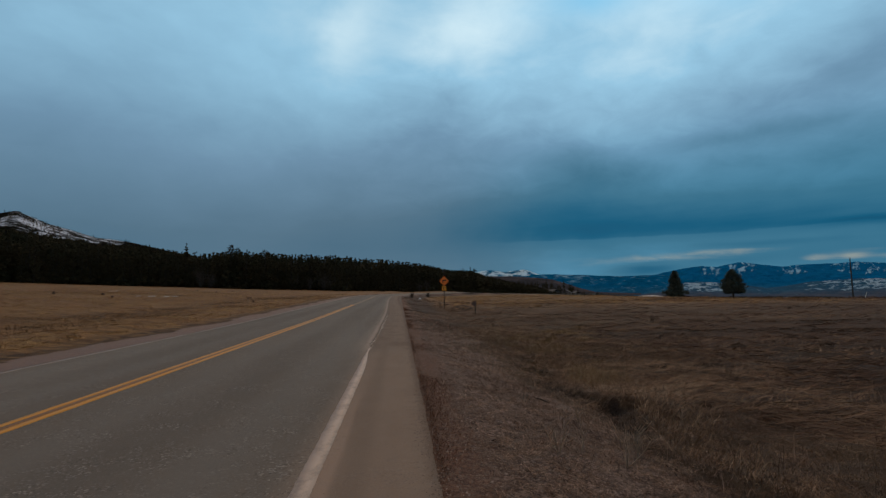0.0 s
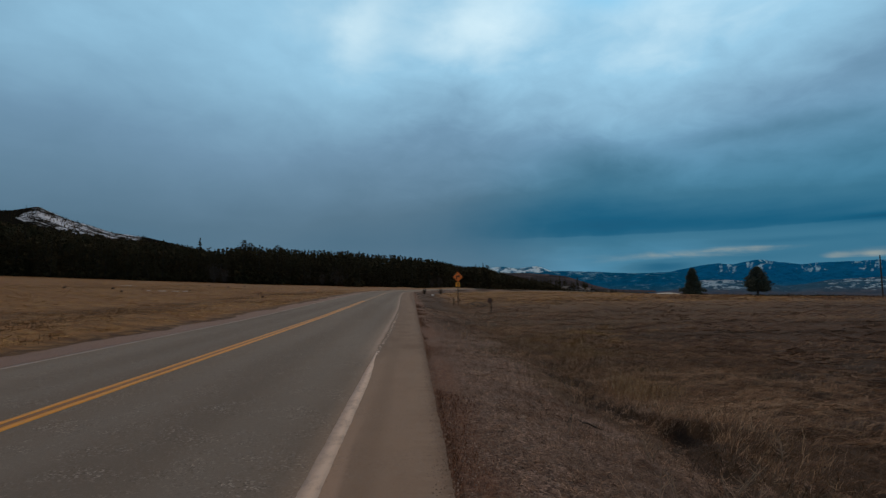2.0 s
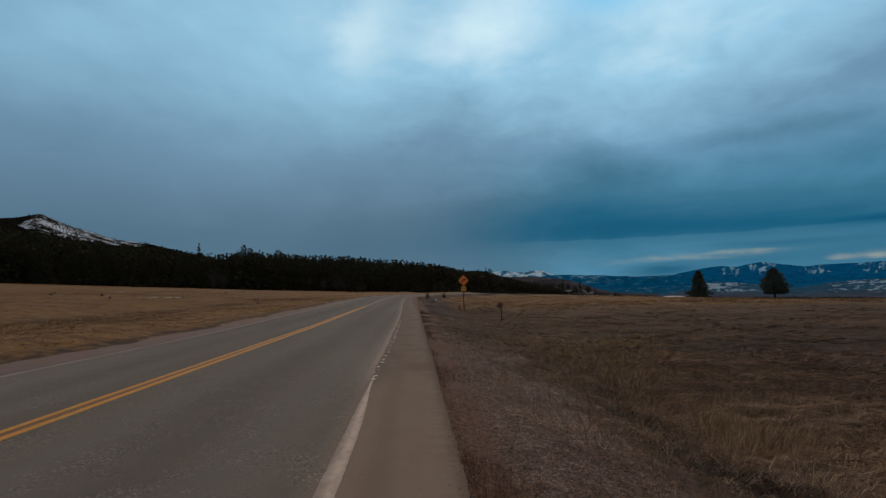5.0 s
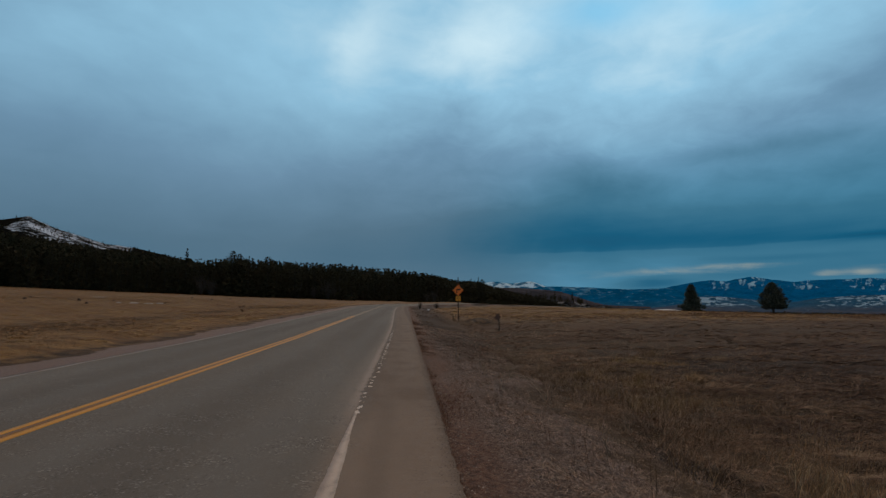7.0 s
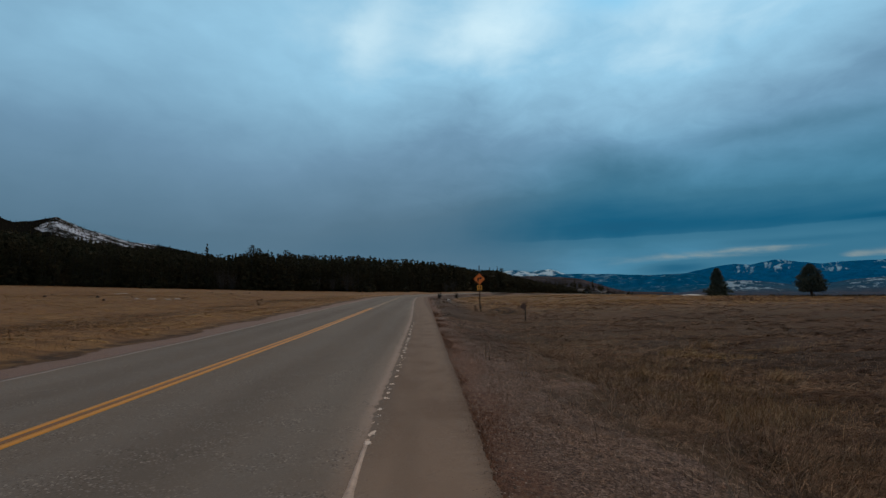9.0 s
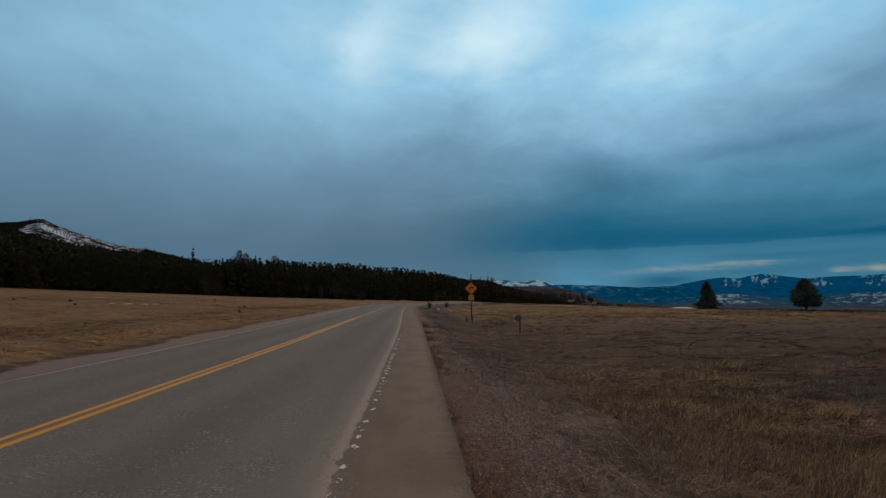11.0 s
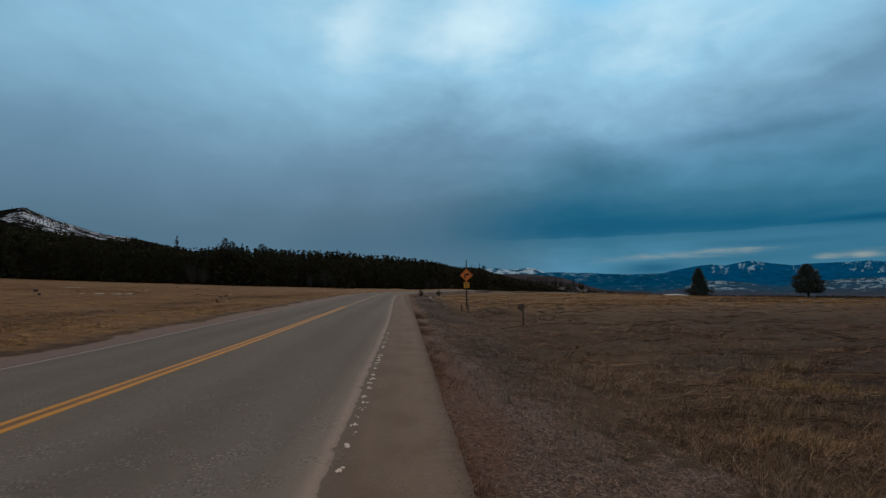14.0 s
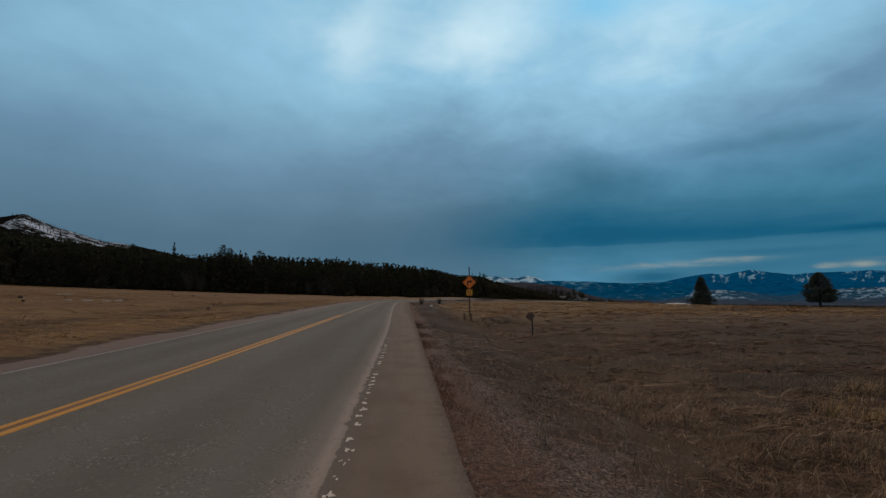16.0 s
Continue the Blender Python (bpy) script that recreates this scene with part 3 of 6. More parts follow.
def ground_z(x, y, rough=True):
    x, y = np.asarray(x, float), np.asarray(y, float)
    s, u_ = station(x, y)
    far = far_z(x, y)
    edge_r, edge_l = road_z(s, EDGE_R), road_z(s, EDGE_L)
    d = np.maximum(u_ - EDGE_R, 0)
    bank_r = edge_r - 0.014 - 0.03 * smooth(0.05, 0.4, d) - 0.22 * smooth(0.4, 2.0, d) - 0.27 * smooth(1.4, 3.6, d) + 0.04 * smooth(4.0, 6.5, d)
    d = np.maximum(EDGE_L - u_, 0)
    bank_l = edge_l - 0.03 * smooth(0, 0.15, d) + 0.16 * smooth(1.3, 4.0, d)
    under = road_z(s, u_) - 0.10
    z = np.where(u_ > EDGE_R, bank_r, np.where(u_ < EDGE_L, bank_l, under))
    w = np.where(u_ > 0, smooth(10, 45, u_), smooth(8, 24, -u_))
    z = z * (1 - w) + far * w
    if rough:
        off = smooth(0.6, 2.5, np.maximum(u_ - EDGE_R, EDGE_L - 0.8 - u_))
        near = 1 - smooth(90, 400, np.hypot(x, y))
        z = z + off * near * (0.16 * (fbm(x * 0.55, y * 0.4, 3) - 0.5) + 0.10 * (fbm(x * 1.9, y * 1.5, 9, 3) - 0.5))
        z = z + off * 0.5 * (fbm(x * 0.06, y * 0.06, 21, 3) - 0.5)
        # two scours in the ditch, and the heap by the sign
        d = x - bank_x(y)
        step = 0.22 * np.exp(-(((y - 7.4) / 0.9) ** 2)) + 0.17 * fbm(y * 0.7, y * 0 + 1.5, 58, 3)
        reach = smooth(1.5, 4.5, y) * (1 - 0.75 * smooth(11, 17, y)) * (1 - smooth(22, 32, y))
        z = z + step * smooth(-0.14, 0.12, d) * np.exp(-np.maximum(d, 0) / 1.8) * reach
        z = z - 0.03 * np.exp(-(((d + 0.22) / 0.30) ** 2)) * reach * (0.4 + 1.2 * fbm(y * 0.5, y * 0, 59, 3))
        z = z - 0.22 * np.exp(-(((x - 8.03 + 0.10 * np.sin(y * 5)) / 0.22) ** 2 + ((y - 7.45) / 0.46) ** 2) ** 1.5)
        z = z - 0.12 * np.exp(-(((x - 7.9) / 0.40) ** 2 + ((y - 11.8) / 0.8) ** 2))
        # tussocks, longer across the wind, and small lumps in the verge
        close = 1 - smooth(26, 60, np.hypot(x - 4.3, y - 8))
        tuss = 1 - 2 * np.abs(fbm(x * 0.75, y * 2.1, 71, 3) - 0.5)
        z = z + close * smooth(0.0, 1.2, d) * 0.16 * (tuss - 0.75)
        z = z + close * smooth(0.3, 1.0, u_ - EDGE_R) * 0.05 * (fbm(x * 4.2, y * 3.4, 73, 2) - 0.5)
        z = z + 0.30 * np.exp(-(((x - 10.6) / 1.1) ** 2 + ((y - 47.2) / 1.2) ** 2))
        z = z - 0.30 * np.exp(-(((x - 11.0) / 1.2) ** 2 + ((y - 44.6) / 0.8) ** 2))
    return z


def spread(lo, hi, step, out_lo, out_hi, n):
    """Even lines in the middle, ever wider ones outside."""
    mid = np.arange(lo, hi + 1e-6, step)
    g = (np.geomspace(step, 1.0 * abs(out_hi - hi) + step, n) - step)[1:]
    h = (np.geomspace(step, 1.0 * abs(lo - out_lo) + step, n) - step)[1:]
    return np.concatenate([lo - h[::-1], mid, hi + g])


def grid_sheet(gx, gy, zf):
    X, Y = np.meshgrid(gx, gy, indexing="ij")
    v = np.stack([X, Y, zf(X, Y)], -1).reshape(-1, 3)
    nx, ny = len(gx), len(gy)
    i, j = np.meshgrid(np.arange(nx - 1), np.arange(ny - 1), indexing="ij")
    a = i * ny + j
    return v, np.stack([a, a + ny, a + ny + 1, a + 1], -1).reshape(-1, 4)


def add_attr(me, name, values):
    at = me.attributes.new(name, "FLOAT", "POINT")
    at.data.foreach_set("value", np.asarray(values, np.float32).ravel())


gx, gy = spread(-10, 20, 0.20, -3600, 4600, 90), spread(-4, 52, 0.32, -260, 4800, 90)
gx = np.unique(np.concatenate([gx, np.arange(5.0, 7.2, 0.12), np.arange(7.2, 8.6, 0.06), np.arange(8.6, 11.5, 0.14)]))
gy = np.unique(np.concatenate([gy, np.arange(2.0, 22.0, 0.16)]))
gv, gf = grid_sheet(gx, gy, ground_z)
me = to_mesh("ground", gv, gf, M_GROUND, flat=False)
gs, gu = station(gv[:, 0], gv[:, 1])
lane_edge = 1.6 * (fbm(gs * 0.35, gu * 0.5, 31, 4) - 0.5) + np.where(gu > 0, ragged_x(gu, gs) - gu, 0)
reach = np.interp(gs, [0, 7, 12, 24, 60], [3.5, 3.4, 2.9, 2.2, 1.7])
gravel = np.where(gu > 0, 1 - smooth(reach - 1.5, reach, gu - EDGE_R + lane_edge), 1 - smooth(0.9, 1.7, EDGE_L - gu + 0.8 * lane_edge))
pull = smooth(52, 62, gs) * (1 - smooth(84, 92, gs)) * (1 - smooth(7.5, 9.5, gu)) * (gu > 0)
gravel = gravel * np.where(gu > 0, 1 - 0.36 * smooth(8, 15, gs) * smooth(0.4, 1.2, gu - EDGE_R) - 0.55 * smooth(18, 34, gs) * smooth(0.3, 1.0, gu - EDGE_R), 1)
add_attr(me, "gravel", np.clip(np.maximum(gravel, 0.4 * pull), 0, 1))
golden = np.where(gu > 0, smooth(36, 60, gv[:, 1] + 14 * (fbm(gv[:, 0] * 0.08, gv[:, 1] * 0.08, 33) - 0.5)) * smooth(7.6, 9.6, gu + 1.6 * (fbm(gv[:, 0] * 0.3, gv[:, 1] * 0.12, 34) - 0.5)) * (1 - smooth(35, 110, gv[:, 0])) * 0.72 + 0.16 * smooth(20, 30, gv[:, 1]) * (1 - smooth(36, 60, gv[:, 1])) * smooth(6.5, 9, gu) * (1 - smooth(30, 60, gv[:, 0])), smooth(4.5, 6, -gu))
weedy = np.exp(-(((-gu - 13.5 - 5 * (fbm(gs * 0.05, gs * 0, 61) - 0.5)) / 2.6) ** 2)) * (gu < 0)
golden = golden * (1 - 0.38 * weedy) * (1 - 0.16 * smooth(14, 26, -gu))
add_attr(me, "pale", (gu < 0) * 1.0)
# dark soil at the bank's foot, hole and heap, their shade painted in too
soil_shade = np.exp(-(((gv[:, 0] - bank_x(gv[:, 1]) + 0.10) / 0.20) ** 2)) * smooth(1, 4, gv[:, 1]) * (1 - 0.7 * smooth(11, 18, gv[:, 1])) * (1 - smooth(18, 26, gv[:, 1])) * (0.05 + 0.9 * fbm(gv[:, 1] * 0.6, gv[:, 0] * 0.6, 57))
soil_shade = np.maximum(soil_shade, 1.4 * np.exp(-(((gv[:, 0] - 8.02) / 0.22) ** 2 + ((gv[:, 1] - 7.45) / 0.46) ** 2)))
soil_shade = np.maximum(soil_shade, 1.3 * np.exp(-(((gv[:, 0] - 10.7) / 1.3) ** 2 + ((gv[:, 1] - 46.0) / 1.5) ** 2)))
soil_line = 0.75 * np.exp(-(((-gu - 5.55 + 0.4 * lane_edge) / 0.50) ** 2)) * (gu < 0) * (gs < 120)
add_attr(me, "bare", np.maximum(soil_shade, soil_line))
add_attr(me, "rust", (gu > 0) * (1 - smooth(0.15, 0.62, gu - EDGE_R + 0.5 * lane_edge)))
add_attr(me, "golden", golden)
litter = (0.32 + 0.35 * smooth(8.5, 10, gv[:, 1])) * np.exp(-(((gv[:, 0] - 8.0) / 1.7) ** 2)) * smooth(1.0, 4.0, gv[:, 1]) * (1 - smooth(17, 26, gv[:, 1])) + 0.22 * np.exp(-(((gv[:, 0] - 10.0) / 2.5) ** 2)) * smooth(12, 15, gv[:, 1]) * (1 - smooth(22, 32, gv[:, 1]))
add_attr(me, "straw", litter + 0.55 * smooth(0.56, 0.72, fbm(gv[:, 0] * 0.10, gv[:, 1] * 0.22, 5)) * (gu > 9))
ground = tagged(new("ground", me), "brown dry-grass field with gravel verges, sloping down across the road", "ground", kind="structure")


# ------------------------------------------------------------------ road
def ribbon(u0, u1, s_lines, lift, thick, nu=2, ragged=0.0, seed=0, fine=1.1):
    """A strip of the road between two offsets, with sides that go down."""
    us = np.linspace(u0, u1, nu)
    S, U = np.meshgrid(s_lines, us, indexing="ij")
    if ragged:
        U = U.copy()
        U[:, 0] += ragged * (fbm(s_lines * fine, s_lines * 0 + seed, seed, 6) - 0.5)
        U[:, -1] += ragged * (fbm(s_lines * fine, s_lines * 0 + seed + 5, seed + 3, 6) - 0.5)
    x, y, a = centreline(S)
    z = road_z(S, U) + lift
    top = np.stack([x + U * np.cos(a), y - U * np.sin(a), z], -1)
    low = top[:, [0, -1]].copy()
    low[:, :, 2] -= thick
    rows = np.concatenate([low[:, :1], top, low[:, 1:]], 1)
    lateral = np.concatenate([U[:, :1], U, U[:, -1:]], 1)
    n, m = rows.shape[:2]
    i, j = np.meshgrid(np.arange(n - 1), np.arange(m - 1), indexing="ij")
    q = i * m + j
    f = np.stack([q, q + 1, q + m + 1, q + m], -1).reshape(-1, 4)
    return rows.reshape(-1, 3), f, lateral.ravel()


s_road = np.concatenate([np.arange(-40, 0, 0.2), np.arange(0, 24, 0.04), np.arange(24, 40, 0.1), np.arange(40, 60, 0.2), np.arange(60, 200, 1.0), np.arange(200, 420, 6.0)])
rv, rf, ru = ribbon(EDGE_L, EDGE_R, s_road, 0.0, 0.09, 24, 0.05, 4, 11.0)
me = to_mesh("road", rv, rf, M_ASPHALT)
add_attr(me, "lateral", ru)
add_attr(me, "station", np.repeat(s_road, 26))
road = tagged(new("road", me), "worn grey two-lane asphalt road with dusty shoulders", "road", kind="structure")


def stripe(name, u0, u1, s_lines, mat, label, ragged, seed, lift=0.004):
    v, f, _ = ribbon(u0, u1, s_lines, lift, 0.006, 2, ragged, seed)
    return tagged(new(name, to_mesh(name, v, f, mat)), label, "road marking", kind="structure")


s_line = np.concatenate([np.arange(-40, 40, 0.08), np.arange(40, 100, 0.4), np.arange(100, 200, 1.5)])
s_near, s_far = s_line[s_line < 46.2], s_line[s_line >= 46.0]
stripe("centre_line", -0.185, -0.082, s_far, M_OLDYELLOW, "nearly worn-off yellow centre stripe on asphalt", 0.05, 11)
stripe("centre_line", 0.034, 0.137, s_far, M_OLDYELLOW, "nearly worn-off yellow centre stripe on asphalt", 0.05, 14)
stripe("centre_line", -0.185, -0.082, s_near, M_YELLOW, "solid yellow centre stripe painted on asphalt", 0.02, 11)
stripe("centre_line", 0.034, 0.137, s_near, M_YELLOW, "solid yellow centre stripe painted on asphalt", 0.02, 14)
stripe("left_edge_line", -3.66, -3.54, s_line, M_LEFTLINE, "faint worn white edge line on asphalt", 0.09, 17)
stripe("centre_line", -0.080, 0.032, s_near, M_FILM, "thin brown film of old yellow paint between the stripes", 0.01, 15, 0.002)
# the near edge line is whole only as far as the rumble strip
s_solid = np.arange(-40, 12.5, 0.06)
v, f, lat = ribbon(3.540, 3.700, s_solid, 0.004, 0.006, 2, 0.014, 23, 13.0)
taper = 1 - 0.75 * smooth(8.6, 12.4, np.repeat(s_solid + 0.9 * (fbm(s_solid * 3.0, s_solid * 0, 63) - 0.5), 4))
mid_x = 3.622 - 0.045 * smooth(9.0, 12.4, np.repeat(s_solid, 4))
v[:, 0] = mid_x + (v[:, 0] - 3.622) * taper
tagged(new("edge_line", to_mesh("edge_line", v, f, M_WHITE)), "worn sandy-white edge line on asphalt", "road marking", kind="structure")

# ------------------------------------------------------------------ conifers
def crown_tris(h, r, base, rg, shape, levels, per, size):
    """Drooping whorls of needle sprays round a stem, as loose triangles."""
    t = np.repeat(np.linspace(0, 1, levels), per) + rg.uniform(-0.5, 0.5, levels * per) / levels
    t = np.clip(t, 0, 0.995)
    ang = rg.uniform(0, 2 * math.pi, len(t))
    lobes = 1 + 0.28 * np.sin(ang * 2 + rg.uniform(0, 6)) * np.sin(t * 9 + rg.uniform(0, 6))
    reach = r * shape(t) * lobes * rg.uniform(0.45, 1.1, len(t))
    keep = rg.random(len(t)) > 0.10
    t, ang, reach = t[keep], ang[keep], reach[keep]
    tris = []
    for f0 in (0.35, 0.7, 1.0):
        d = reach * f0 * rg.uniform(0.85, 1.1, len(t))
        c = np.stack([np.cos(ang) * d, np.sin(ang) * d, base + t * (h - base) - 0.25 * d + rg.normal(0, 0.05 * size, len(t))], -1)
        for _ in range(2):
            out = np.stack([np.cos(ang), np.sin(ang), rg.normal(-0.25, 0.35, len(t))], -1) + rg.normal(0, 0.45, (len(t), 3))
            side = np.cross(out, rg.normal(0, 1, (len(t), 3)))
            side /= np.linalg.norm(side, axis=1)[:, None] + 1e-9
            out /= np.linalg.norm(out, axis=1)[:, None] + 1e-9
            L = (size * rg.uniform(0.6, 1.3, len(t)) * (1.1 - 0.80 * t))[:, None]
            tris.append(np.stack([c - side * L * 0.42, c + side * L * 0.42, c + out * L], 1))
    v = np.concatenate(tris).reshape(-1, 3)
    return v, np.arange(len(v)).reshape(-1, 3)


def spire(t):
    return np.minimum(1, t / 0.12 + 0.35) * (1 - t) ** 1.12 + 0.012


def rounded(t):
    return np.sqrt(np.clip(1 - (np.abs(t - 0.40) / 0.62) ** 2.2, 0.02, 1))


def ragged_shape(t):
    return (1 - t) ** 0.75 * (0.8 + 0.35 * np.sin(t * 17)) + 0.04


def egg(t):
    up = np.clip((t - 0.30) / 0.70, 0, 1)
    low = np.clip((0.30 - t) / 0.42, 0, 1)
    return np.where(t > 0.30, (1 - up ** 1.7) ** 0.85, np.sqrt(1 - low ** 2)) + 0.03


def cone(t):
    return (1 - t) ** 0.82 * (0.88 + 0.22 * np.sin(t * 30)) + 0.03


def trunk_mesh(h, r0, rg, mat=None):
    zz = np.linspace(-0.5, h, 9)
    pts = np.stack([np.cumsum(rg.normal(0, 0.012 * h / 10, 9)), np.cumsum(rg.normal(0, 0.012 * h / 10, 9)), zz], -1)
    v, f = tube(pts, r0 * (1 - np.linspace(0, 1, 9)) ** 0.8 + 0.015, 8)
    return to_mesh("trunk", v, f, mat or M_BARK, flat=False)


def conifer(h, r, base, seed, shape, levels, per, size, label, group="", needle=None, at=(0, 0, 0)):
    rg = np.random.default_rng(seed)
    ob = thing("conifer_tree", label, "tree", group, at=at)
    part("trunk", trunk_mesh(h * 0.97, 0.013 * h + 0.03, rg, M_DARKBARK), M_DARKBARK, ob)
    v, f = crown_tris(h, r, base, rg, shape, levels, per, size)
    part("crown", to_mesh("crown", v, f, needle or M_NEEDLE), M_NEEDLE, ob)
    return ob


# ------------------------------------------------------------------ forest along the far side
EDGE = [(-62, 190), (-50, 172), (-43, 168), (-35, 166), (-28, 166), (-20, 166), (-12, 172), (-5, 182), (0, 195), (3, 215), (6, 255), (9, 310), (12, 370), (15, 430), (19, 480), (23, 520)]
SKYLINE = [(-62, 5.2), (-50, 6.0), (-43, 6.2), (-39, 6.0), (-34.8, 5.6), (-31.2, 5.0), (-28, 4.95), (-25, 4.5), (-22, 4.35), (-17.7, 4.55), (-13, 4.2), (-8, 4.15), (-5, 3.8), (-1, 3.55), (3, 3.05), (5.7, 2.35), (8.7, 2.2), (10.4, 1.65), (13, 0.9), (14.8, 0.5), (16.6, 0.2), (18.0, -0.2), (20, -0.5), (23, -0.6)]


def edge_r(a):
    return np.interp(a, *zip(*EDGE))


def sky_el(a):
    return np.interp(a, *zip(*SKYLINE))


EYE0 = np.array([4.3, 7.0, 1.42])


def polar(a, r):
    return EYE0[0] + r * np.sin(np.radians(a)), EYE0[1] + r * np.cos(np.radians(a))


GROUP = "conifers of the forest edge"
LABEL = "dark green conifer standing at the forest edge"
kinds = []
for n in range(9):
    kinds.append(conifer(10.0, (1.25, 1.6, 1.9)[n % 3], (0.3, 0.5, 0.8)[n % 3], 100 + n, (spire, ragged_shape, spire)[n % 3] if n != 4 else rounded,
                         (25, 20, 23)[n % 3] + (14 if n == 4 else 0), 11 if n == 4 else 7, (0.55, 0.65, 0.6)[n % 3], LABEL, GROUP))
spots = []
rg = np.random.default_rng(5)
for a in np.concatenate([np.linspace(-56, 4, 225), np.linspace(4, 20, 55)]):
    a = a + rg.normal(0, 0.12)
    r = edge_r(a) * rg.uniform(1.0, 1.07)
    x, y = polar(a, r)
    g = float(ground_z(x, y))
    top = EYE0[2] + r * math.tan(radians(sky_el(a))) - g
    spots.append((x, y, g, max(3.0, top * (0.62 + 0.38 * rg.random() ** 0.8))))
# the few that stand above the rest
for a, e, r in ((-24.1, 5.6, 168), (-19.6, 5.5, 165), (-18.9, 5.2, 166), (-17.9, 5.0, 165), (-15.9, 5.0, 165), (-12.9, 4.5, 168), (-7.8, 4.45, 172), (-6.4, 4.3, 172), (7.9, 2.6, 270), (8.8, 2.75, 290), (9.3, 2.5, 300), (-27.6, 5.25, 168), (-29.6, 5.2, 170), (-2.0, 3.8, 178)):
    x, y = polar(a, r)
    g = float(ground_z(x, y))
    spots.append((x, y, g, EYE0[2] + r * math.tan(radians(e)) - g))
used = set()
plain_n = len(spots) - 14
for n, (x, y, g, h) in enumerate(spots):
    kind = 4 if n - plain_n in (1, 2, 4) or rg.random() < 0.06 else int(rg.integers(len(kinds)))
    m = pose(x, y, g, 0, 0, rg.uniform(0, 360)) @ Matrix.Diagonal((*(np.array([1.05, 1.05, 1.0]) * h / 10.0), 1))
    src = kinds[kind]
    if kind in used:
        ob = copy_thing(src, m)
        ob.matrix_basis = m
    else:
        used.add(kind)
        src.matrix_basis = m

# the mass of trees behind the edge
pieces = []
for n in range(5):
    rgk = np.random.default_rng(300 + n)
    pieces.append(crown_tris(10.0, 1.5, 0.4, rgk, spire if n % 2 else ragged_shape, 11, 5, 1.3)[0])
def thin(v, step, grow):
    """Every step-th spray, grown a little to keep the crown closed."""
    t = v.reshape(-1, 3, 3)[::step]
    mid = t.mean(1, keepdims=True)
    return (mid + (t - mid) * grow).reshape(-1, 3)


far_pieces = [thin(v, 4, 1.7) for v in pieces]
dots = [thin(v, 6, 2.2) for v in pieces]
allv = []
for n in range(3000):
    a = rg.uniform(-60, 24)
    e = edge_r(a)
    depth = rg.random() ** 1.3
    r = e * 1.05 + depth * (160 + 0.3 * e)
    x, y = polar(a, r)
    g = float(ground_z(x, y))
    top = EYE0[2] + r * math.tan(radians(sky_el(a))) - g
    h = min(max(4.0, top * (0.88 + 0.17 * rg.random() ** 2.2)), 26.0)
    v = far_pieces[n % 5] * (h / 10.0) * np.array([0.8, 0.8, 1.0])
    c, s_ = math.cos(n), math.sin(n)
    allv.append(np.stack([v[:, 0] * c - v[:, 1] * s_ + x, v[:, 0] * s_ + v[:, 1] * c + y, v[:, 2] + g], -1))
for n in range(1300):
    a = rg.uniform(2, 19.5)
    e = edge_r(a)
    r = e * 1.02 + rg.random() * 130
    x, y = polar(a, r)
    g = float(ground_z(x, y))
    top = EYE0[2] + r * math.tan(radians(sky_el(a))) - g
    v = far_pieces[n % 5] * (min(max(3.0, top * (0.72 + 0.30 * rg.random())), 20.0) / 10.0) * np.array([1.25, 1.25, 1])
    allv.append(v + np.array([x, y, g]))
v = np.concatenate(allv)
tagged(new("forest", to_mesh("forest", v, np.arange(len(v)).reshape(-1, 3), M_NEEDLE)), "dense dark conifer forest on the rising slope", "forest", kind="stuff")

# ------------------------------------------------------------------ hills and mountains
def range_mesh(name, azimuths, ridge, r0, r1, z_base, mat, label, category, rough, freq, seed, fall=0.35, n_r=70):
    """A mountain sheet between two distances: it climbs from its foot to a ridge at given elevations and falls behind."""
    A, T = np.meshgrid(azimuths, np.linspace(0, 1.25, n_r), indexing="ij")
    R = r0 + (r1 - r0) * T
    top = EYE0[2] + r1 * np.tan(np.radians(np.interp(A, *zip(*ridge))))
    X, Y = polar(A, R)
    spur = fbm(X * freq, Y * freq, seed, 5) - 0.5
    rise = np.where(T <= 1, T ** (1 + fall), 1 - (T - 1) * 1.5)
    Z = z_base + (top - z_base) * rise * (1 + rough * spur * 2.2 * np.clip(1.15 - T, 0, 1)) + rough * 0.10 * (top - z_base) * (fbm(X * freq * 6, Y * freq * 6, seed + 9, 3) - 0.5)
    na = len(azimuths)
    i, j = np.meshgrid(np.arange(na - 1), np.arange(n_r - 1), indexing="ij")
    q = i * n_r + j
    f = np.stack([q, q + 1, q + n_r + 1, q + n_r], -1).reshape(-1, 4)
    me_ = to_mesh(name, np.stack([X, Y, Z], -1).reshape(-1, 3), f[:, ::-1], mat, flat=False)
    add_attr(me_, "height", T)
    return tagged(new(name, me_), label, category, kind="structure")


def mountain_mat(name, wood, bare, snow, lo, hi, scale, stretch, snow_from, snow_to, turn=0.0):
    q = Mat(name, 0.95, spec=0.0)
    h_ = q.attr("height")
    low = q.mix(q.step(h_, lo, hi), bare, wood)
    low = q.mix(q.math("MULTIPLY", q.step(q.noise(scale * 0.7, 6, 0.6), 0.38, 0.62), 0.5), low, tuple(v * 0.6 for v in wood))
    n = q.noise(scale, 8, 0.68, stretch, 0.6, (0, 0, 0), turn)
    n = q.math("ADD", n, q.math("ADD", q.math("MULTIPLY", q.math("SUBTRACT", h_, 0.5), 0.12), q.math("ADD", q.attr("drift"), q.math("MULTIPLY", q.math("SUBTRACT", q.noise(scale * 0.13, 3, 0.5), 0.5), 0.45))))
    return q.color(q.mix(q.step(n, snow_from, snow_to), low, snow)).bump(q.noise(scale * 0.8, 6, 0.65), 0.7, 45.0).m


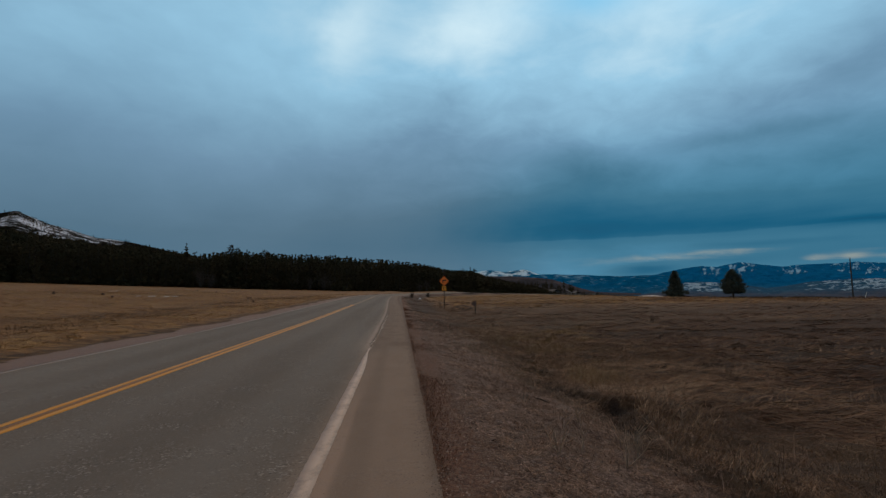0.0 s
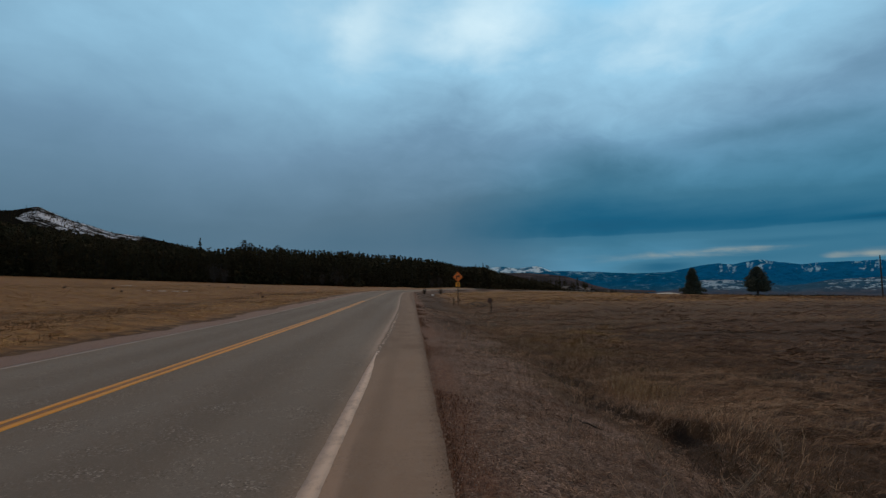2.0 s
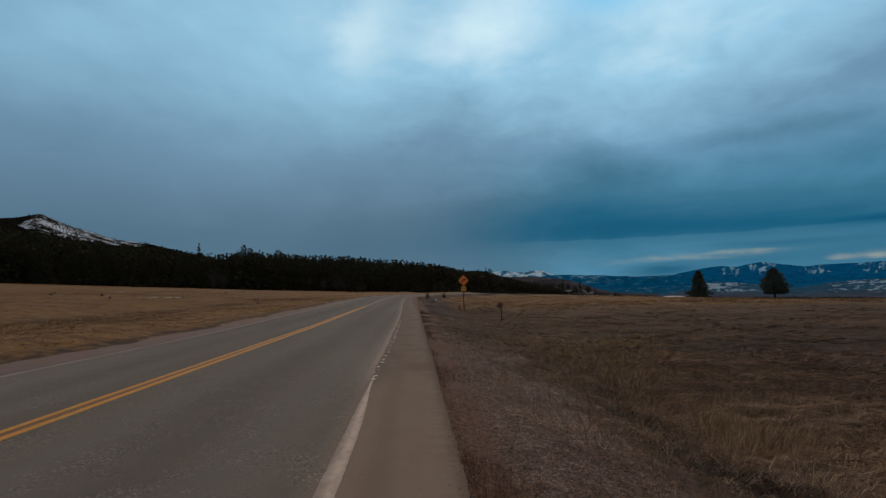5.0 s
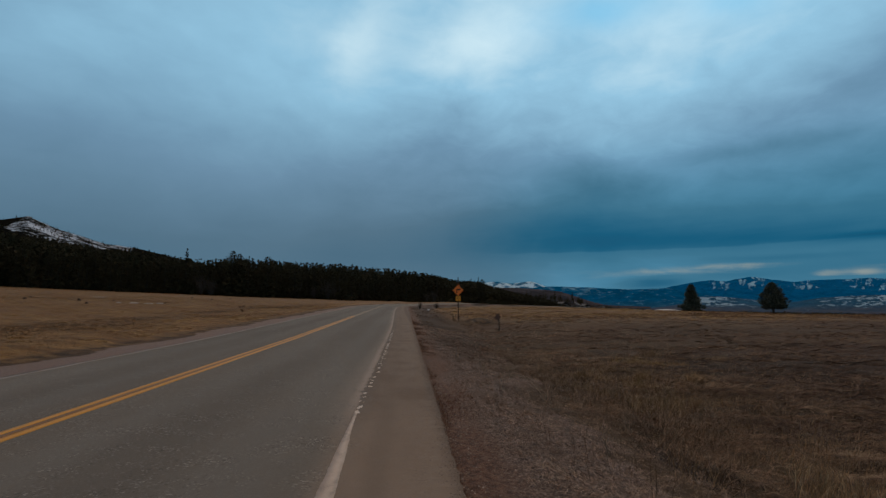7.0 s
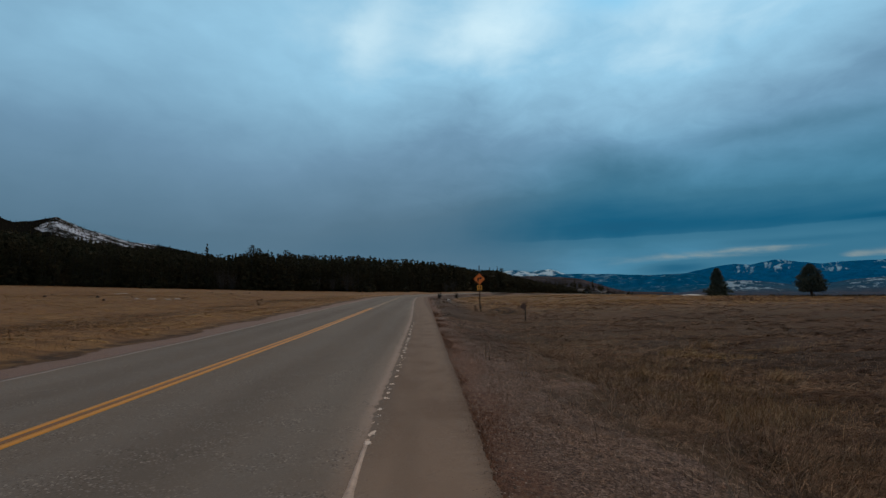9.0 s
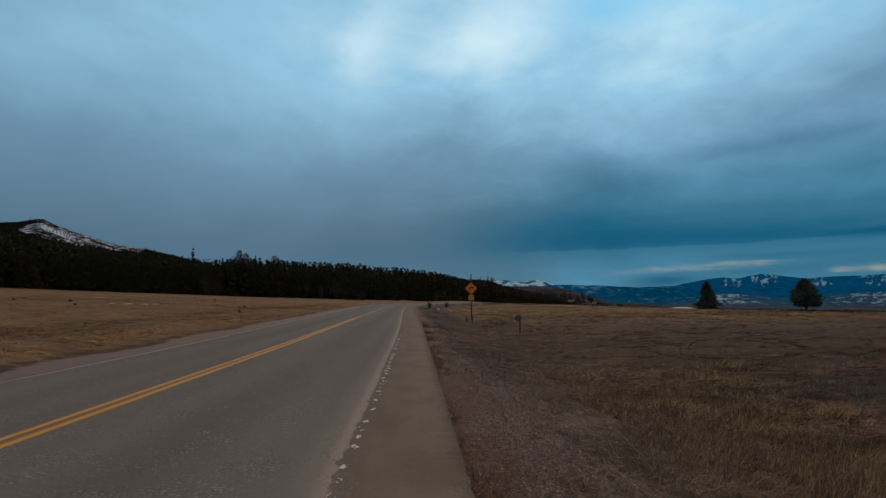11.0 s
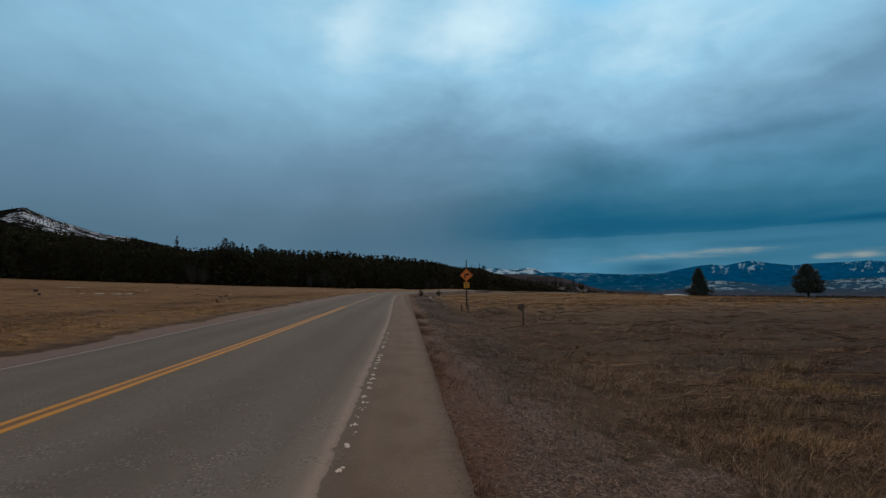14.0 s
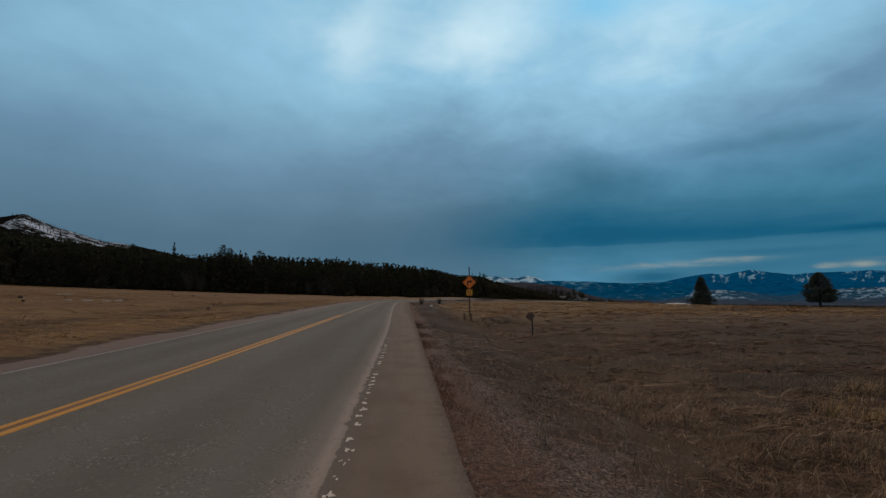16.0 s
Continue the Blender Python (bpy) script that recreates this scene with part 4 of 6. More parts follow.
k = Mat("snowy_wooded_slope", 1.0, spec=0.0)
trees_ = k.step(k.math("ADD", k.noise(0.042, 7, 0.80, (1, 1, 0.6)), k.math("MULTIPLY", k.math("SUBTRACT", k.noise(0.008, 3), 0.5), 0.7)), 0.465, 0.515)
white = k.math("MULTIPLY", k.step(k.attr("snow"), 0.35, 0.65), k.math("SUBTRACT", 1.0, trees_))
wood_ = k.mix(k.noise(0.05, 5), (0.004, 0.0038, 0.003), (0.009, 0.0085, 0.0075))
M_SNOWHILL = k.color(k.mix(white, wood_, (0.36, 0.395, 0.46))).m
TURN = radians(40)
# Blue distance haze is mixed into the base colours of these four.
M_HAZY_RANGE = mountain_mat("hazy_wooded_mountain", (0.003, 0.090, 0.208), (0.020, 0.098, 0.180), (0.215, 0.370, 0.480), 0.10, 0.40, 0.024, (1.0, 0.30, 0.22), 0.585, 0.80, TURN)
M_FOOT = mountain_mat("hazy_snow_foothill", (0.024, 0.074, 0.128), (0.060, 0.066, 0.086), (0.205, 0.290, 0.360), 0.2, 0.7, 0.022, (1, 1, 3.0), 0.565, 0.67)
M_ALP = mountain_mat("hazy_snow_mountain", (0.004, 0.095, 0.190), (0.006, 0.090, 0.180), (0.40, 0.52, 0.60), 0.2, 0.5, 0.011, (1, 1, 0.5), 0.42, 0.54)
M_RIDGE = mountain_mat("hazy_wooded_ridge", (0.002, 0.075, 0.165), (0.020, 0.075, 0.130), (0.13, 0.26, 0.36), 0.2, 0.6, 0.017, (1, 1, 4.5), 0.56, 0.76)
M_BROWN = mountain_mat("bare_woodland_hill", (0.036, 0.034, 0.039), (0.045, 0.039, 0.041), (0.068, 0.058, 0.062), 0.1, 0.6, 0.03, (1, 1, 1), 0.5, 0.7)

hill_ob = range_mesh("snowy_hill", np.linspace(-66, -14, 300), [(-66, 6.5), (-52, 7.4), (-44, 7.9), (-42, 7.7), (-40, 7.0), (-38.7, 7.2), (-37, 7.75), (-34.8, 6.75), (-33, 6.2), (-31.2, 5.6), (-28, 5.2), (-25, 4.5), (-20, 3.4), (-14, 2.0)],
           650, 1900, 25, M_SNOWHILL, "wooded hill with a snow-covered upper slope", "hill", 0.10, 0.004, 3, 0.1, 110)
# snow lies on the open upper slope, in a wedge that narrows to the right
hv = np.array([v_.co[:] for v_ in hill_ob.data.vertices])
ha = np.degrees(np.arctan2(hv[:, 0] - EYE0[0], hv[:, 1] - EYE0[1]))
he = np.degrees(np.arctan2(hv[:, 2] - EYE0[2], np.hypot(hv[:, 0] - EYE0[0], hv[:, 1] - EYE0[1])))
foot = np.interp(ha, [-44, -39.5, -37, -34, -31, -28], [8.3, 6.75, 6.0, 5.45, 5.1, 4.9])
add_attr(hill_ob.data, "snow", smooth(-0.15, 0.15, he - foot + 0.5 * (fbm(ha * 1.2, he * 1.5, 91) - 0.5)) * smooth(-0.25, 0.25, ha + 38.7 - (he - 6.4) * 1.3) * (1 - smooth(-30.0, -27.8, ha)))
# trees along its back and down its shoulder
allv = []
col = np.arange(len(hv)) % 110
for n in range(12000):
    i = int(rg.integers(len(hv)))
    if not (-47 < ha[i] < -20 and 20 < col[i] < 92 and he[i] > 4.2):
        continue
    snowy = -39 < ha[i] < -28 and he[i] > foot[i]
    if rg.random() > (smooth(0.45, 0.62, fbm(ha[i] * 2.2, he[i] * 3.0, 17)) * 0.9 + 0.22 if snowy else 0.30):
        continue
    allv.append(pieces[n % 5][::2 if n % 2 else 1][: 3 * (len(pieces[n % 5]) // 6)] * rg.uniform(0.35, 0.85) * np.array([1.5, 1.5, 1.0]) + hv[i] + rg.normal(0, 5, 3) * np.array([1, 1, 0]) - np.array([0, 0, 1.5]))
v = np.concatenate(allv)
tagged(new("hill_woods", to_mesh("hill_woods", v, np.arange(len(v)).reshape(-1, 3), M_NEEDLE)), "dark conifers scattered over the snowy hill", "trees", kind="stuff")
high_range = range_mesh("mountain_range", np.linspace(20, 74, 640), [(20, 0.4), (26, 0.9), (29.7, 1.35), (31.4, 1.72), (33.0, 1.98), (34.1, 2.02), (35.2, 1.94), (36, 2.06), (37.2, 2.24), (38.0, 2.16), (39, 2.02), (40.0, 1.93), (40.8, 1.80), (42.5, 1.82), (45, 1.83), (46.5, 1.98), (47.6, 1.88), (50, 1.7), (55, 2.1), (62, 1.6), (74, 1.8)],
           3650, 4350, -70, M_HAZY_RANGE, "forested mountains streaked with snow, tinted blue for haze", "mountain", 0.40, 0.0035, 12, 0.0, 90)
mv = np.array([v_.co[:] for v_ in high_range.data.vertices])
ma = np.degrees(np.arctan2(mv[:, 0] - EYE0[0], mv[:, 1] - EYE0[1]))
mt = np.tile(np.linspace(0, 1.25, 90), 640)


def gullies(a, t, seed, across=3.0, down=2.2, thin_at=0.84):
    """Thin branching streaks of snow over a slope, 0 to 1."""
    bend = fbm(a * 0.7, t * 3.0, seed, 3)
    line = 1 - 2 * np.abs(fbm(a * across + 2.6 * bend, t * down, seed + 1, 4) - 0.5)
    return smooth(thin_at, 0.97, line)


# old snow in the gullies below the tops, and on the benches lower down
tops = smooth(0.35, 0.8, mt) * (1.0 * np.exp(-(((ma - 37.6) / 1.3) ** 2)) + 0.75 * np.exp(-(((ma - 34.6) / 1.5) ** 2)) + 0.9 * np.exp(-(((ma - 47.0) / 3.2) ** 2)) + 0.8 * np.exp(-(((ma - 41.5) / 1.6) ** 2)) + 0.4 * smooth(50, 53, ma))
benches = np.exp(-(((mt - 0.33) / 0.14) ** 2)) * smooth(0.40, 0.58, fbm(ma * 0.35, mt * 2, 207, 3))
add_attr(high_range.data, "drift", -0.16 + 0.44 * tops * np.maximum(gullies(ma, mt, 201, 2.6, 2.0, 0.66), 0.75 * gullies(ma, mt, 225, 1.6, 5.0, 0.78)) + 0.36 * benches * gullies(ma, mt, 203, 1.6, 14.0, 0.80))
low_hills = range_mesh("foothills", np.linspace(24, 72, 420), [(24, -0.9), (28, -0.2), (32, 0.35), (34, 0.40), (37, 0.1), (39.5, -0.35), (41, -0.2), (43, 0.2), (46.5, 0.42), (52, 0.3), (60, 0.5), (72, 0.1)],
           2900, 3400, -72, M_FOOT, "foothills streaked with old snow, tinted blue for haze", "hill", 0.35, 0.004, 71, 0.0, 50)
fv = np.array([v_.co[:] for v_ in low_hills.data.vertices])
fa = np.degrees(np.arctan2(fv[:, 0] - EYE0[0], fv[:, 1] - EYE0[1]))
ft = np.tile(np.linspace(0, 1.25, 50), 420)
fields = smooth(0.25, 0.5, ft) * (np.exp(-(((fa - 34.0) / 3.2) ** 2)) + 0.8 * smooth(41, 44, fa))
add_attr(low_hills.data, "drift", -0.10 + 0.29 * fields * np.maximum(gullies(fa, ft, 211, 1.6, 9.0, 0.74), 0.8 * smooth(0.54, 0.62, fbm(fa * 2.2, ft * 11.0, 213, 4))))
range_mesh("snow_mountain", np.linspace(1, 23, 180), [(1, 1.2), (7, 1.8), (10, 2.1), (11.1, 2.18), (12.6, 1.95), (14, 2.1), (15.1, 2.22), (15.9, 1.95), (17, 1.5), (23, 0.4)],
           3900, 4550, -60, M_ALP, "distant snow-covered mountain, tinted blue for haze", "mountain", 0.25, 0.003, 31, 0.2, 60)
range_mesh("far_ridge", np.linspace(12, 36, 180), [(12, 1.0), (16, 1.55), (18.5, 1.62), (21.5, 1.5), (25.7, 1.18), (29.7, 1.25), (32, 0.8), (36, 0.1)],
           3000, 3500, -60, M_RIDGE, "low wooded ridge below the mountains, tinted blue for haze", "ridge", 0.22, 0.003, 41, 0.3, 60)
range_mesh("brown_hill", np.linspace(6, 28, 140), [(6, 0.9), (8.5, 1.3), (11, 1.52), (13.7, 1.48), (16.4, 1.24), (18.3, 1.0), (19.8, 0.52), (21.5, -0.1), (23.4, -0.6), (28, -0.9)],
           620, 900, -9, M_BROWN, "brown hill of leafless woodland", "hill", 0.15, 0.012, 51, 0.1, 40)

# trees that dot the brown hill and the valley's edge
allv = []
for n in range(520):
    a, r = rg.uniform(8, 27), rg.uniform(560, 800)
    x, y = polar(a, r)
    g = min(float(ground_z(x, y)), EYE0[2] + r * math.tan(radians(-0.6)))
    if a < 21:
        g = EYE0[2] + r * math.tan(radians(rg.uniform(-0.55, max(-0.5, np.interp(a, [8, 11, 16, 19, 22], [0.7, 0.8, 0.5, 0.25, -0.3])))))
    h = rg.uniform(3, 7) * (1.7 if rg.random() < 0.15 else 1.0)
    v = far_pieces[n % 5] * (h / 10.0) * np.array([0.8, 0.8, 1.0])
    allv.append(v + np.array([x, y, g - 0.4]))
v = np.concatenate(allv)
tagged(new("hill_trees", to_mesh("hill_trees", v, np.arange(len(v)).reshape(-1, 3), M_NEEDLE)), "scattered dark conifers on the brown hill", "trees", kind="stuff")
allv = []
for n in range(1500):
    a, r = rg.uniform(22, 66), rg.uniform(420, 620)
    x, y = polar(a, r)
    el_ = np.interp(a, [22, 29, 35, 42, 47, 66], [-0.90, -1.16, -1.24, -1.27, -1.34, -1.45])
    top = EYE0[2] + r * math.tan(radians(el_ + rg.normal(0, 0.05)))
    h = rg.uniform(5, 9)
    v = dots[n % 5] * np.array([0.16, 0.16, 0.1]) * h
    allv.append(v + np.array([x, y, top - h]))
v = np.concatenate(allv)
tagged(new("tree_line", to_mesh("tree_line", v, np.arange(len(v)).reshape(-1, 3), M_NEEDLE)), "dark line of trees along the valley floor", "trees", kind="stuff")

# ------------------------------------------------------------------ two lone pines in the field
def lone_pine(name, x, y, top, r, base, shape, levels, per, size, seed, label, lumps):
    """A tree that reaches up to the height top, whatever the ground below it."""
    rg_ = np.random.default_rng(seed)
    g = float(ground_z(x, y)) - 0.05
    h = top - g
    ob = thing(name, label, "tree", at=(x, y, g))
    trunk = part("trunk", trunk_mesh(h * 0.93, 0.03 * h + 0.03, rg_), M_BARK, ob, "brown bark")
    limbs = []
    for n in range(26):
        t = rg_.uniform(0.12, 0.9)
        a = rg_.uniform(0, 2 * math.pi)
        L = r * float(shape(np.array([t]))[0]) * rg_.uniform(0.7, 0.95)
        z0 = base + t * (h - base) - 0.1 * h
        p = [(0, 0, z0), (math.cos(a) * L * 0.5, math.sin(a) * L * 0.5, z0 + 0.05 * h), (math.cos(a) * L, math.sin(a) * L, z0 + 0.07 * h)]
        limbs.append(tube(p, [0.010 * h, 0.007 * h, 0.002 * h], 5))
    v_, f_ = join(limbs)
    part("limbs", to_mesh("limbs", v_, f_, M_BARK), M_BARK, ob)
    # needle sprays gathered in small clumps along uneven boughs, denser towards the stem
    tris = []
    arms = rg_.uniform(0.72, 1.08, (levels, 9))
    for n in range(lumps):
        t = rg_.random() ** 1.25
        i_ = int(t * levels) % levels
        a = rg_.uniform(0, 6.283)
        reach_ = r * float(shape(np.array([t]))[0]) * arms[i_, int(a / 6.284 * 9)]
        d = reach_ * math.sqrt(rg_.uniform(0.10, 1.0)) * rg_.uniform(0.85, 1.03)
        c = np.array([math.cos(a) * d, math.sin(a) * d, base + t * (h - base) - 0.10 * d])
        k_ = per
        off = rg_.normal(0, size * 0.50, (k_, 3)) * np.array([1, 1, 0.6])
        out = off + rg_.normal(0, size * 0.4, (k_, 3)) + np.array([math.cos(a), math.sin(a), 0.15]) * size * 0.5
        out /= np.linalg.norm(out, axis=1)[:, None] + 1e-9
        side = np.cross(out, rg_.normal(0, 1, (k_, 3)))
        side /= np.linalg.norm(side, axis=1)[:, None] + 1e-9
        L = (size * rg_.uniform(0.5, 1.1, k_) * (1.05 - 0.45 * t))[:, None]
        q = c + off
        tris.append(np.stack([q - side * L * 0.24, q + side * L * 0.24, q + out * L], 1))
    v_ = np.concatenate(tris).reshape(-1, 3)
    part("crown", to_mesh("crown", v_, np.arange(len(v_)).reshape(-1, 3), M_PINE), M_PINE, ob, "dense dark green needles")
    return ob


lone_pine("pine_tree", 56.8, 70.3, 3.80, 1.82, 1.05, egg, 22, 24, 0.24, 61, "rounded dark green pine alone in the dry field", 760)
lone_pine("spruce_tree", 132.5, 211.0, 8.10, 6.4, 0.2, cone, 14, 24, 0.70, 67, "ragged cone-shaped dark conifer alone in the field", 1000)

# ------------------------------------------------------------------ utility pole
M_WOOD = plain("weathered_grey_wood", (0.050, 0.044, 0.042), 0.9, scale=25)
for px, py, ph in ((95.6, 88.0, 8.3), (110.1, 91.9, 8.3)):
    pg = float(ground_z(px, py))
    pole = thing("utility_pole", "tall weathered wooden utility pole in the field", "pole", "utility poles", at=(px, py, pg))
    v, f = tube([(0, 0, -0.5), (0.02, 0, 4), (0.0, 0, 6.2), (0.03, 0, ph)], [0.15, 0.13, 0.11, 0.09], 10)
    part("shaft", to_mesh("shaft", v, f, M_WOOD, False), M_WOOD, pole)
    bm = bmesh.new()
    bmesh.ops.create_cone(bm, segments=10, radius1=0.10, radius2=0.04, depth=0.12, cap_ends=True, matrix=pose(0.03, 0, ph + 0.06))
    part("cap", bm, M_WOOD, pole)
lone_pine("juniper_tree", 119.0, 97.0, 1.35, 1.5, 0.1, egg, 16, 20, 0.26, 68, "dark bushy juniper near a utility pole", 300)
M_POST = plain("weathered_white_paint", (0.42, 0.40, 0.38), 0.8, scale=20)
px, py = 77.4, 68.4
ob = thing("leaning_post", "short white post leaning over in the field", "post", at=(px, py, float(ground_z(px, py))))
v, f = tube([(-0.1, 0, -0.25), (0, 0, 0), (0.42, 0, 0.95)], [0.06, 0.06, 0.05], 8)
part("shaft", to_mesh("shaft", v, f, M_POST, False), M_POST, ob)

# ------------------------------------------------------------------ bend warning sign
k = Mat("orange_yellow_sign_sheeting", 0.45, spec=0.5)
M_SIGN = k.color(k.mix(k.math("MULTIPLY", k.step(k.noise(7, 5), 0.45, 0.75), 0.4), (0.84, 0.150, 0.003), (0.58, 0.105, 0.006))).m
M_BLACK = plain("black_sign_ink", (0.012, 0.011, 0.011), 0.6)
M_STEEL = plain("rusty_brown_steel", (0.070, 0.045, 0.034), 0.75, 0.3, 30)
SX, SY = 9.13, 49.9
sg = float(ground_z(SX, SY))
sign = thing("warning_sign", "orange-yellow diamond sign with a black right-turn arrow, on a rusty post", "road sign", at=(SX, SY, sg))
CZ = 2.36 - sg


def channel_post(h, w, d):
    """A U-shaped steel post with turned-out flanges."""
    prof = [(-w, 0), (-w * 0.55, 0), (-w * 0.4, d), (w * 0.4, d), (w * 0.55, 0), (w, 0), (w, 0.008), (w * 0.62, 0.008), (w * 0.47, d + 0.008), (-w * 0.47, d + 0.008), (-w * 0.62, 0.008), (-w, 0.008)]
    b_ = bmesh.new()
    v_ = [b_.verts.new((x, y, -0.4)) for x, y in prof]
    fc = b_.faces.new(v_)
    r_ = bmesh.ops.extrude_face_region(b_, geom=[fc])
    bmesh.ops.translate(b_, vec=(0, 0, h + 0.4), verts=[g_ for g_ in r_["geom"] if isinstance(g_, bmesh.types.BMVert)])
    bmesh.ops.recalc_face_normals(b_, faces=b_.faces[:])
    return b_


part("post", channel_post(CZ + 1.20, 0.042, 0.04), M_STEEL, sign, "rusty steel channel post")


def rounded_poly(corners, rad, n=5):
    out = []
    m_ = len(corners)
    for i in range(m_):
        p, a, b = Vector(corners[i]), Vector(corners[i - 1]), Vector(corners[(i + 1) % m_])
        pa, pb = p + (a - p).normalized() * rad, p + (b - p).normalized() * rad
        for j in range(n + 1):
            t = j / n
            q = pa * (1 - t) ** 2 + p * 2 * t * (1 - t) + pb * t * t
            out.append((q.x, q.y))
    return out


HD = 0.762 / math.sqrt(2)
diamond = rounded_poly([(0, CZ - HD), (HD, CZ), (0, CZ + HD), (-HD, CZ)], 0.05)
bm = bmesh.new()
bm_plate(bm, diamond, 0.004, -0.006)
panel = part("panel", bm, M_SIGN, sign, "orange-yellow diamond panel")
# thin black border just inside the edge
bm = bmesh.new()
o, i_ = [rounded_poly([(0, CZ - HD * q), (HD * q, CZ), (0, CZ + HD * q), (-HD * q, CZ)], 0.045) for q in (0.945, 0.905)]
vo, vi = [[bm.verts.new((x, -0.0085, z)) for x, z in ring] for ring in (o, i_)]
for n in range(len(vo)):
    m_ = (n + 1) % len(vo)
    bm.faces.new((vo[n], vo[m_], vi[m_], vi[n]))
part("border", bm, M_BLACK, panel)
bm = bmesh.new()
w = 0.050
shaft = [(-0.17, -0.25), (-0.17 + 2 * w, -0.25), (-0.17 + 2 * w, 0.015), (0.06, 0.015), (0.06, -0.06), (0.26, 0.065), (0.06, 0.19), (0.06, 0.115), (-0.12, 0.115), (-0.17, 0.065)]
bm_plate(bm, [(x, z + CZ) for x, z in shaft], 0.002, -0.010)
part("arrow", bm, M_BLACK, panel, "black right-turn arrow")
bm = bmesh.new()
PZ = CZ - HD - 0.02 - 0.225
bm_plate(bm, rounded_poly([(-0.225, PZ - 0.225), (0.225, PZ - 0.225), (0.225, PZ + 0.225), (-0.225, PZ + 0.225)], 0.03), 0.004, -0.006)
k = Mat("yellow_sign_sheeting", 0.5, spec=0.4)
M_PLAQUE = k.color(k.mix(k.math("MULTIPLY", k.step(k.noise(9, 5), 0.45, 0.75), 0.5), (0.78, 0.26, 0.010), (0.46, 0.16, 0.015))).m
plaque = part("plaque", bm, M_PLAQUE, sign, "small orange-yellow speed plaque")
for x0, z0, w_, h_ in ((-0.085, 0.055, 0.075, 0.18), (0.085, 0.055, 0.075, 0.18), (0, -0.135, 0.24, 0.05)):
    bm = bmesh.new()
    bm_plate(bm, [(x0 - w_ / 2, PZ + z0 - h_ / 2), (x0 + w_ / 2, PZ + z0 - h_ / 2), (x0 + w_ / 2, PZ + z0 + h_ / 2), (x0 - w_ / 2, PZ + z0 + h_ / 2)], 0.0015, -0.0085)
    part("bar", bm, M_BLACK, plaque)
for z0 in (CZ + 0.30, CZ - 0.36, PZ):
    bm = bmesh.new()
    bmesh.ops.create_cone(bm, segments=6, radius1=0.014, radius2=0.010, depth=0.012, cap_ends=True, matrix=pose(0, -0.013, z0, 90))
    part("bolt", bm, M_STEEL, sign)

# stub stakes beside it
M_STAKE = plain("brown_stake_wood", (0.115, 0.068, 0.045), 0.9, scale=25)
for x, y, h in ((SX - 0.62, SY - 1.5, 0.50), (SX - 0.25, SY - 2.6, 0.45)):
    g = float(ground_z(x, y))
    bm = bmesh.new()
    bm_box(bm, (0.07, 0.06, h + 0.3), pose(0, 0, h / 2 - 0.15, 2, 3, 10), 0.012)
    stake = thing("stub_stake", "short weathered wooden stake in the verge", "stake", "stakes by the sign", at=(x, y, g))
    part("stick", bm, M_STAKE, stake)

# ------------------------------------------------------------------ marker post with a tilted plate
MX, MY = 10.15, 35.7
mg = float(ground_z(MX, MY))
marker = thing("marker_post", "thin dark metal marker post with a small tilted plate", "post", at=(MX, MY, mg))
M_DARK = plain("dark_weathered_metal", (0.028, 0.024, 0.023), 0.7, 0.4, 40)
MH = 0.55 - mg
M_PLATE = plain("faded_brown_plate", (0.16, 0.085, 0.062), 0.9, scale=20)
part("post", channel_post(MH, 0.030, 0.03), M_DARK, marker)
bm = bmesh.new()
bm_plate(bm, rounded_poly([(-0.16, -0.16), (0.16, -0.16), (0.16, 0.16), (-0.16, 0.16)], 0.03), 0.004)
bmesh.ops.transform(bm, matrix=pose(-0.09, -0.012, MH - 0.20, 12, 33, -14), verts=bm.verts[:])
part("plate", bm, M_PLATE, marker, "small faded brown square plate, tilted")

# ------------------------------------------------------------------ shrubs, stones, sticks
def shrub(x, y, h, r, seed, n=55, label="small leafless dark shrub at the road's edge", mat=None, thick=1.0, group="roadside shrubs"):
    rg_ = np.random.default_rng(seed)
    ob = thing("shrub", label, "shrub", group, at=(x, y, float(ground_z(x, y)) - 0.03))
    tw = []
    for _ in range(n):
        a, L = rg_.uniform(0, 6.283), rg_.uniform(0.5, 1.0)
        d = np.array([math.cos(a) * r * rg_.uniform(0.1, 1), math.sin(a) * r * rg_.uniform(0.1, 1), h * L])
        mid = d * 0.5 + rg_.normal(0, 0.06 * h, 3)
        tw.append(tube([(0, 0, 0), mid, d], [0.016 * thick, 0.010 * thick, 0.004 * thick], 4))
        for _2 in range(3):
            e_ = mid + (d - mid) * rg_.uniform(0.1, 0.8)
            tw.append(tube([e_, e_ + rg_.normal(0, 0.11 * h, 3) + np.array([0, 0, 0.07 * h])], [0.008 * thick, 0.004 * thick], 3))
    quads = join(tw)
    part("crown", to_mesh("twigs", quads[0], quads[1], mat or M_TWIG), mat or M_TWIG, ob)
    return ob


shrub(6.55, 82.0, 1.15, 0.55, 71)
shrub(10.2, 97.0, 1.15, 0.75, 72)
shrub(-11.2, 52.5, 0.34, 0.24, 73, 16, "small brown shrub in the golden field", M_BROWNTWIG)
shrub(-15.4, 64.5, 0.32, 0.26, 74, 16, "small brown shrub in the golden field", M_BROWNTWIG)
shrub(-16.3, 68.6, 0.34, 0.30, 75, 16, "small brown shrub in the golden field", M_BROWNTWIG)

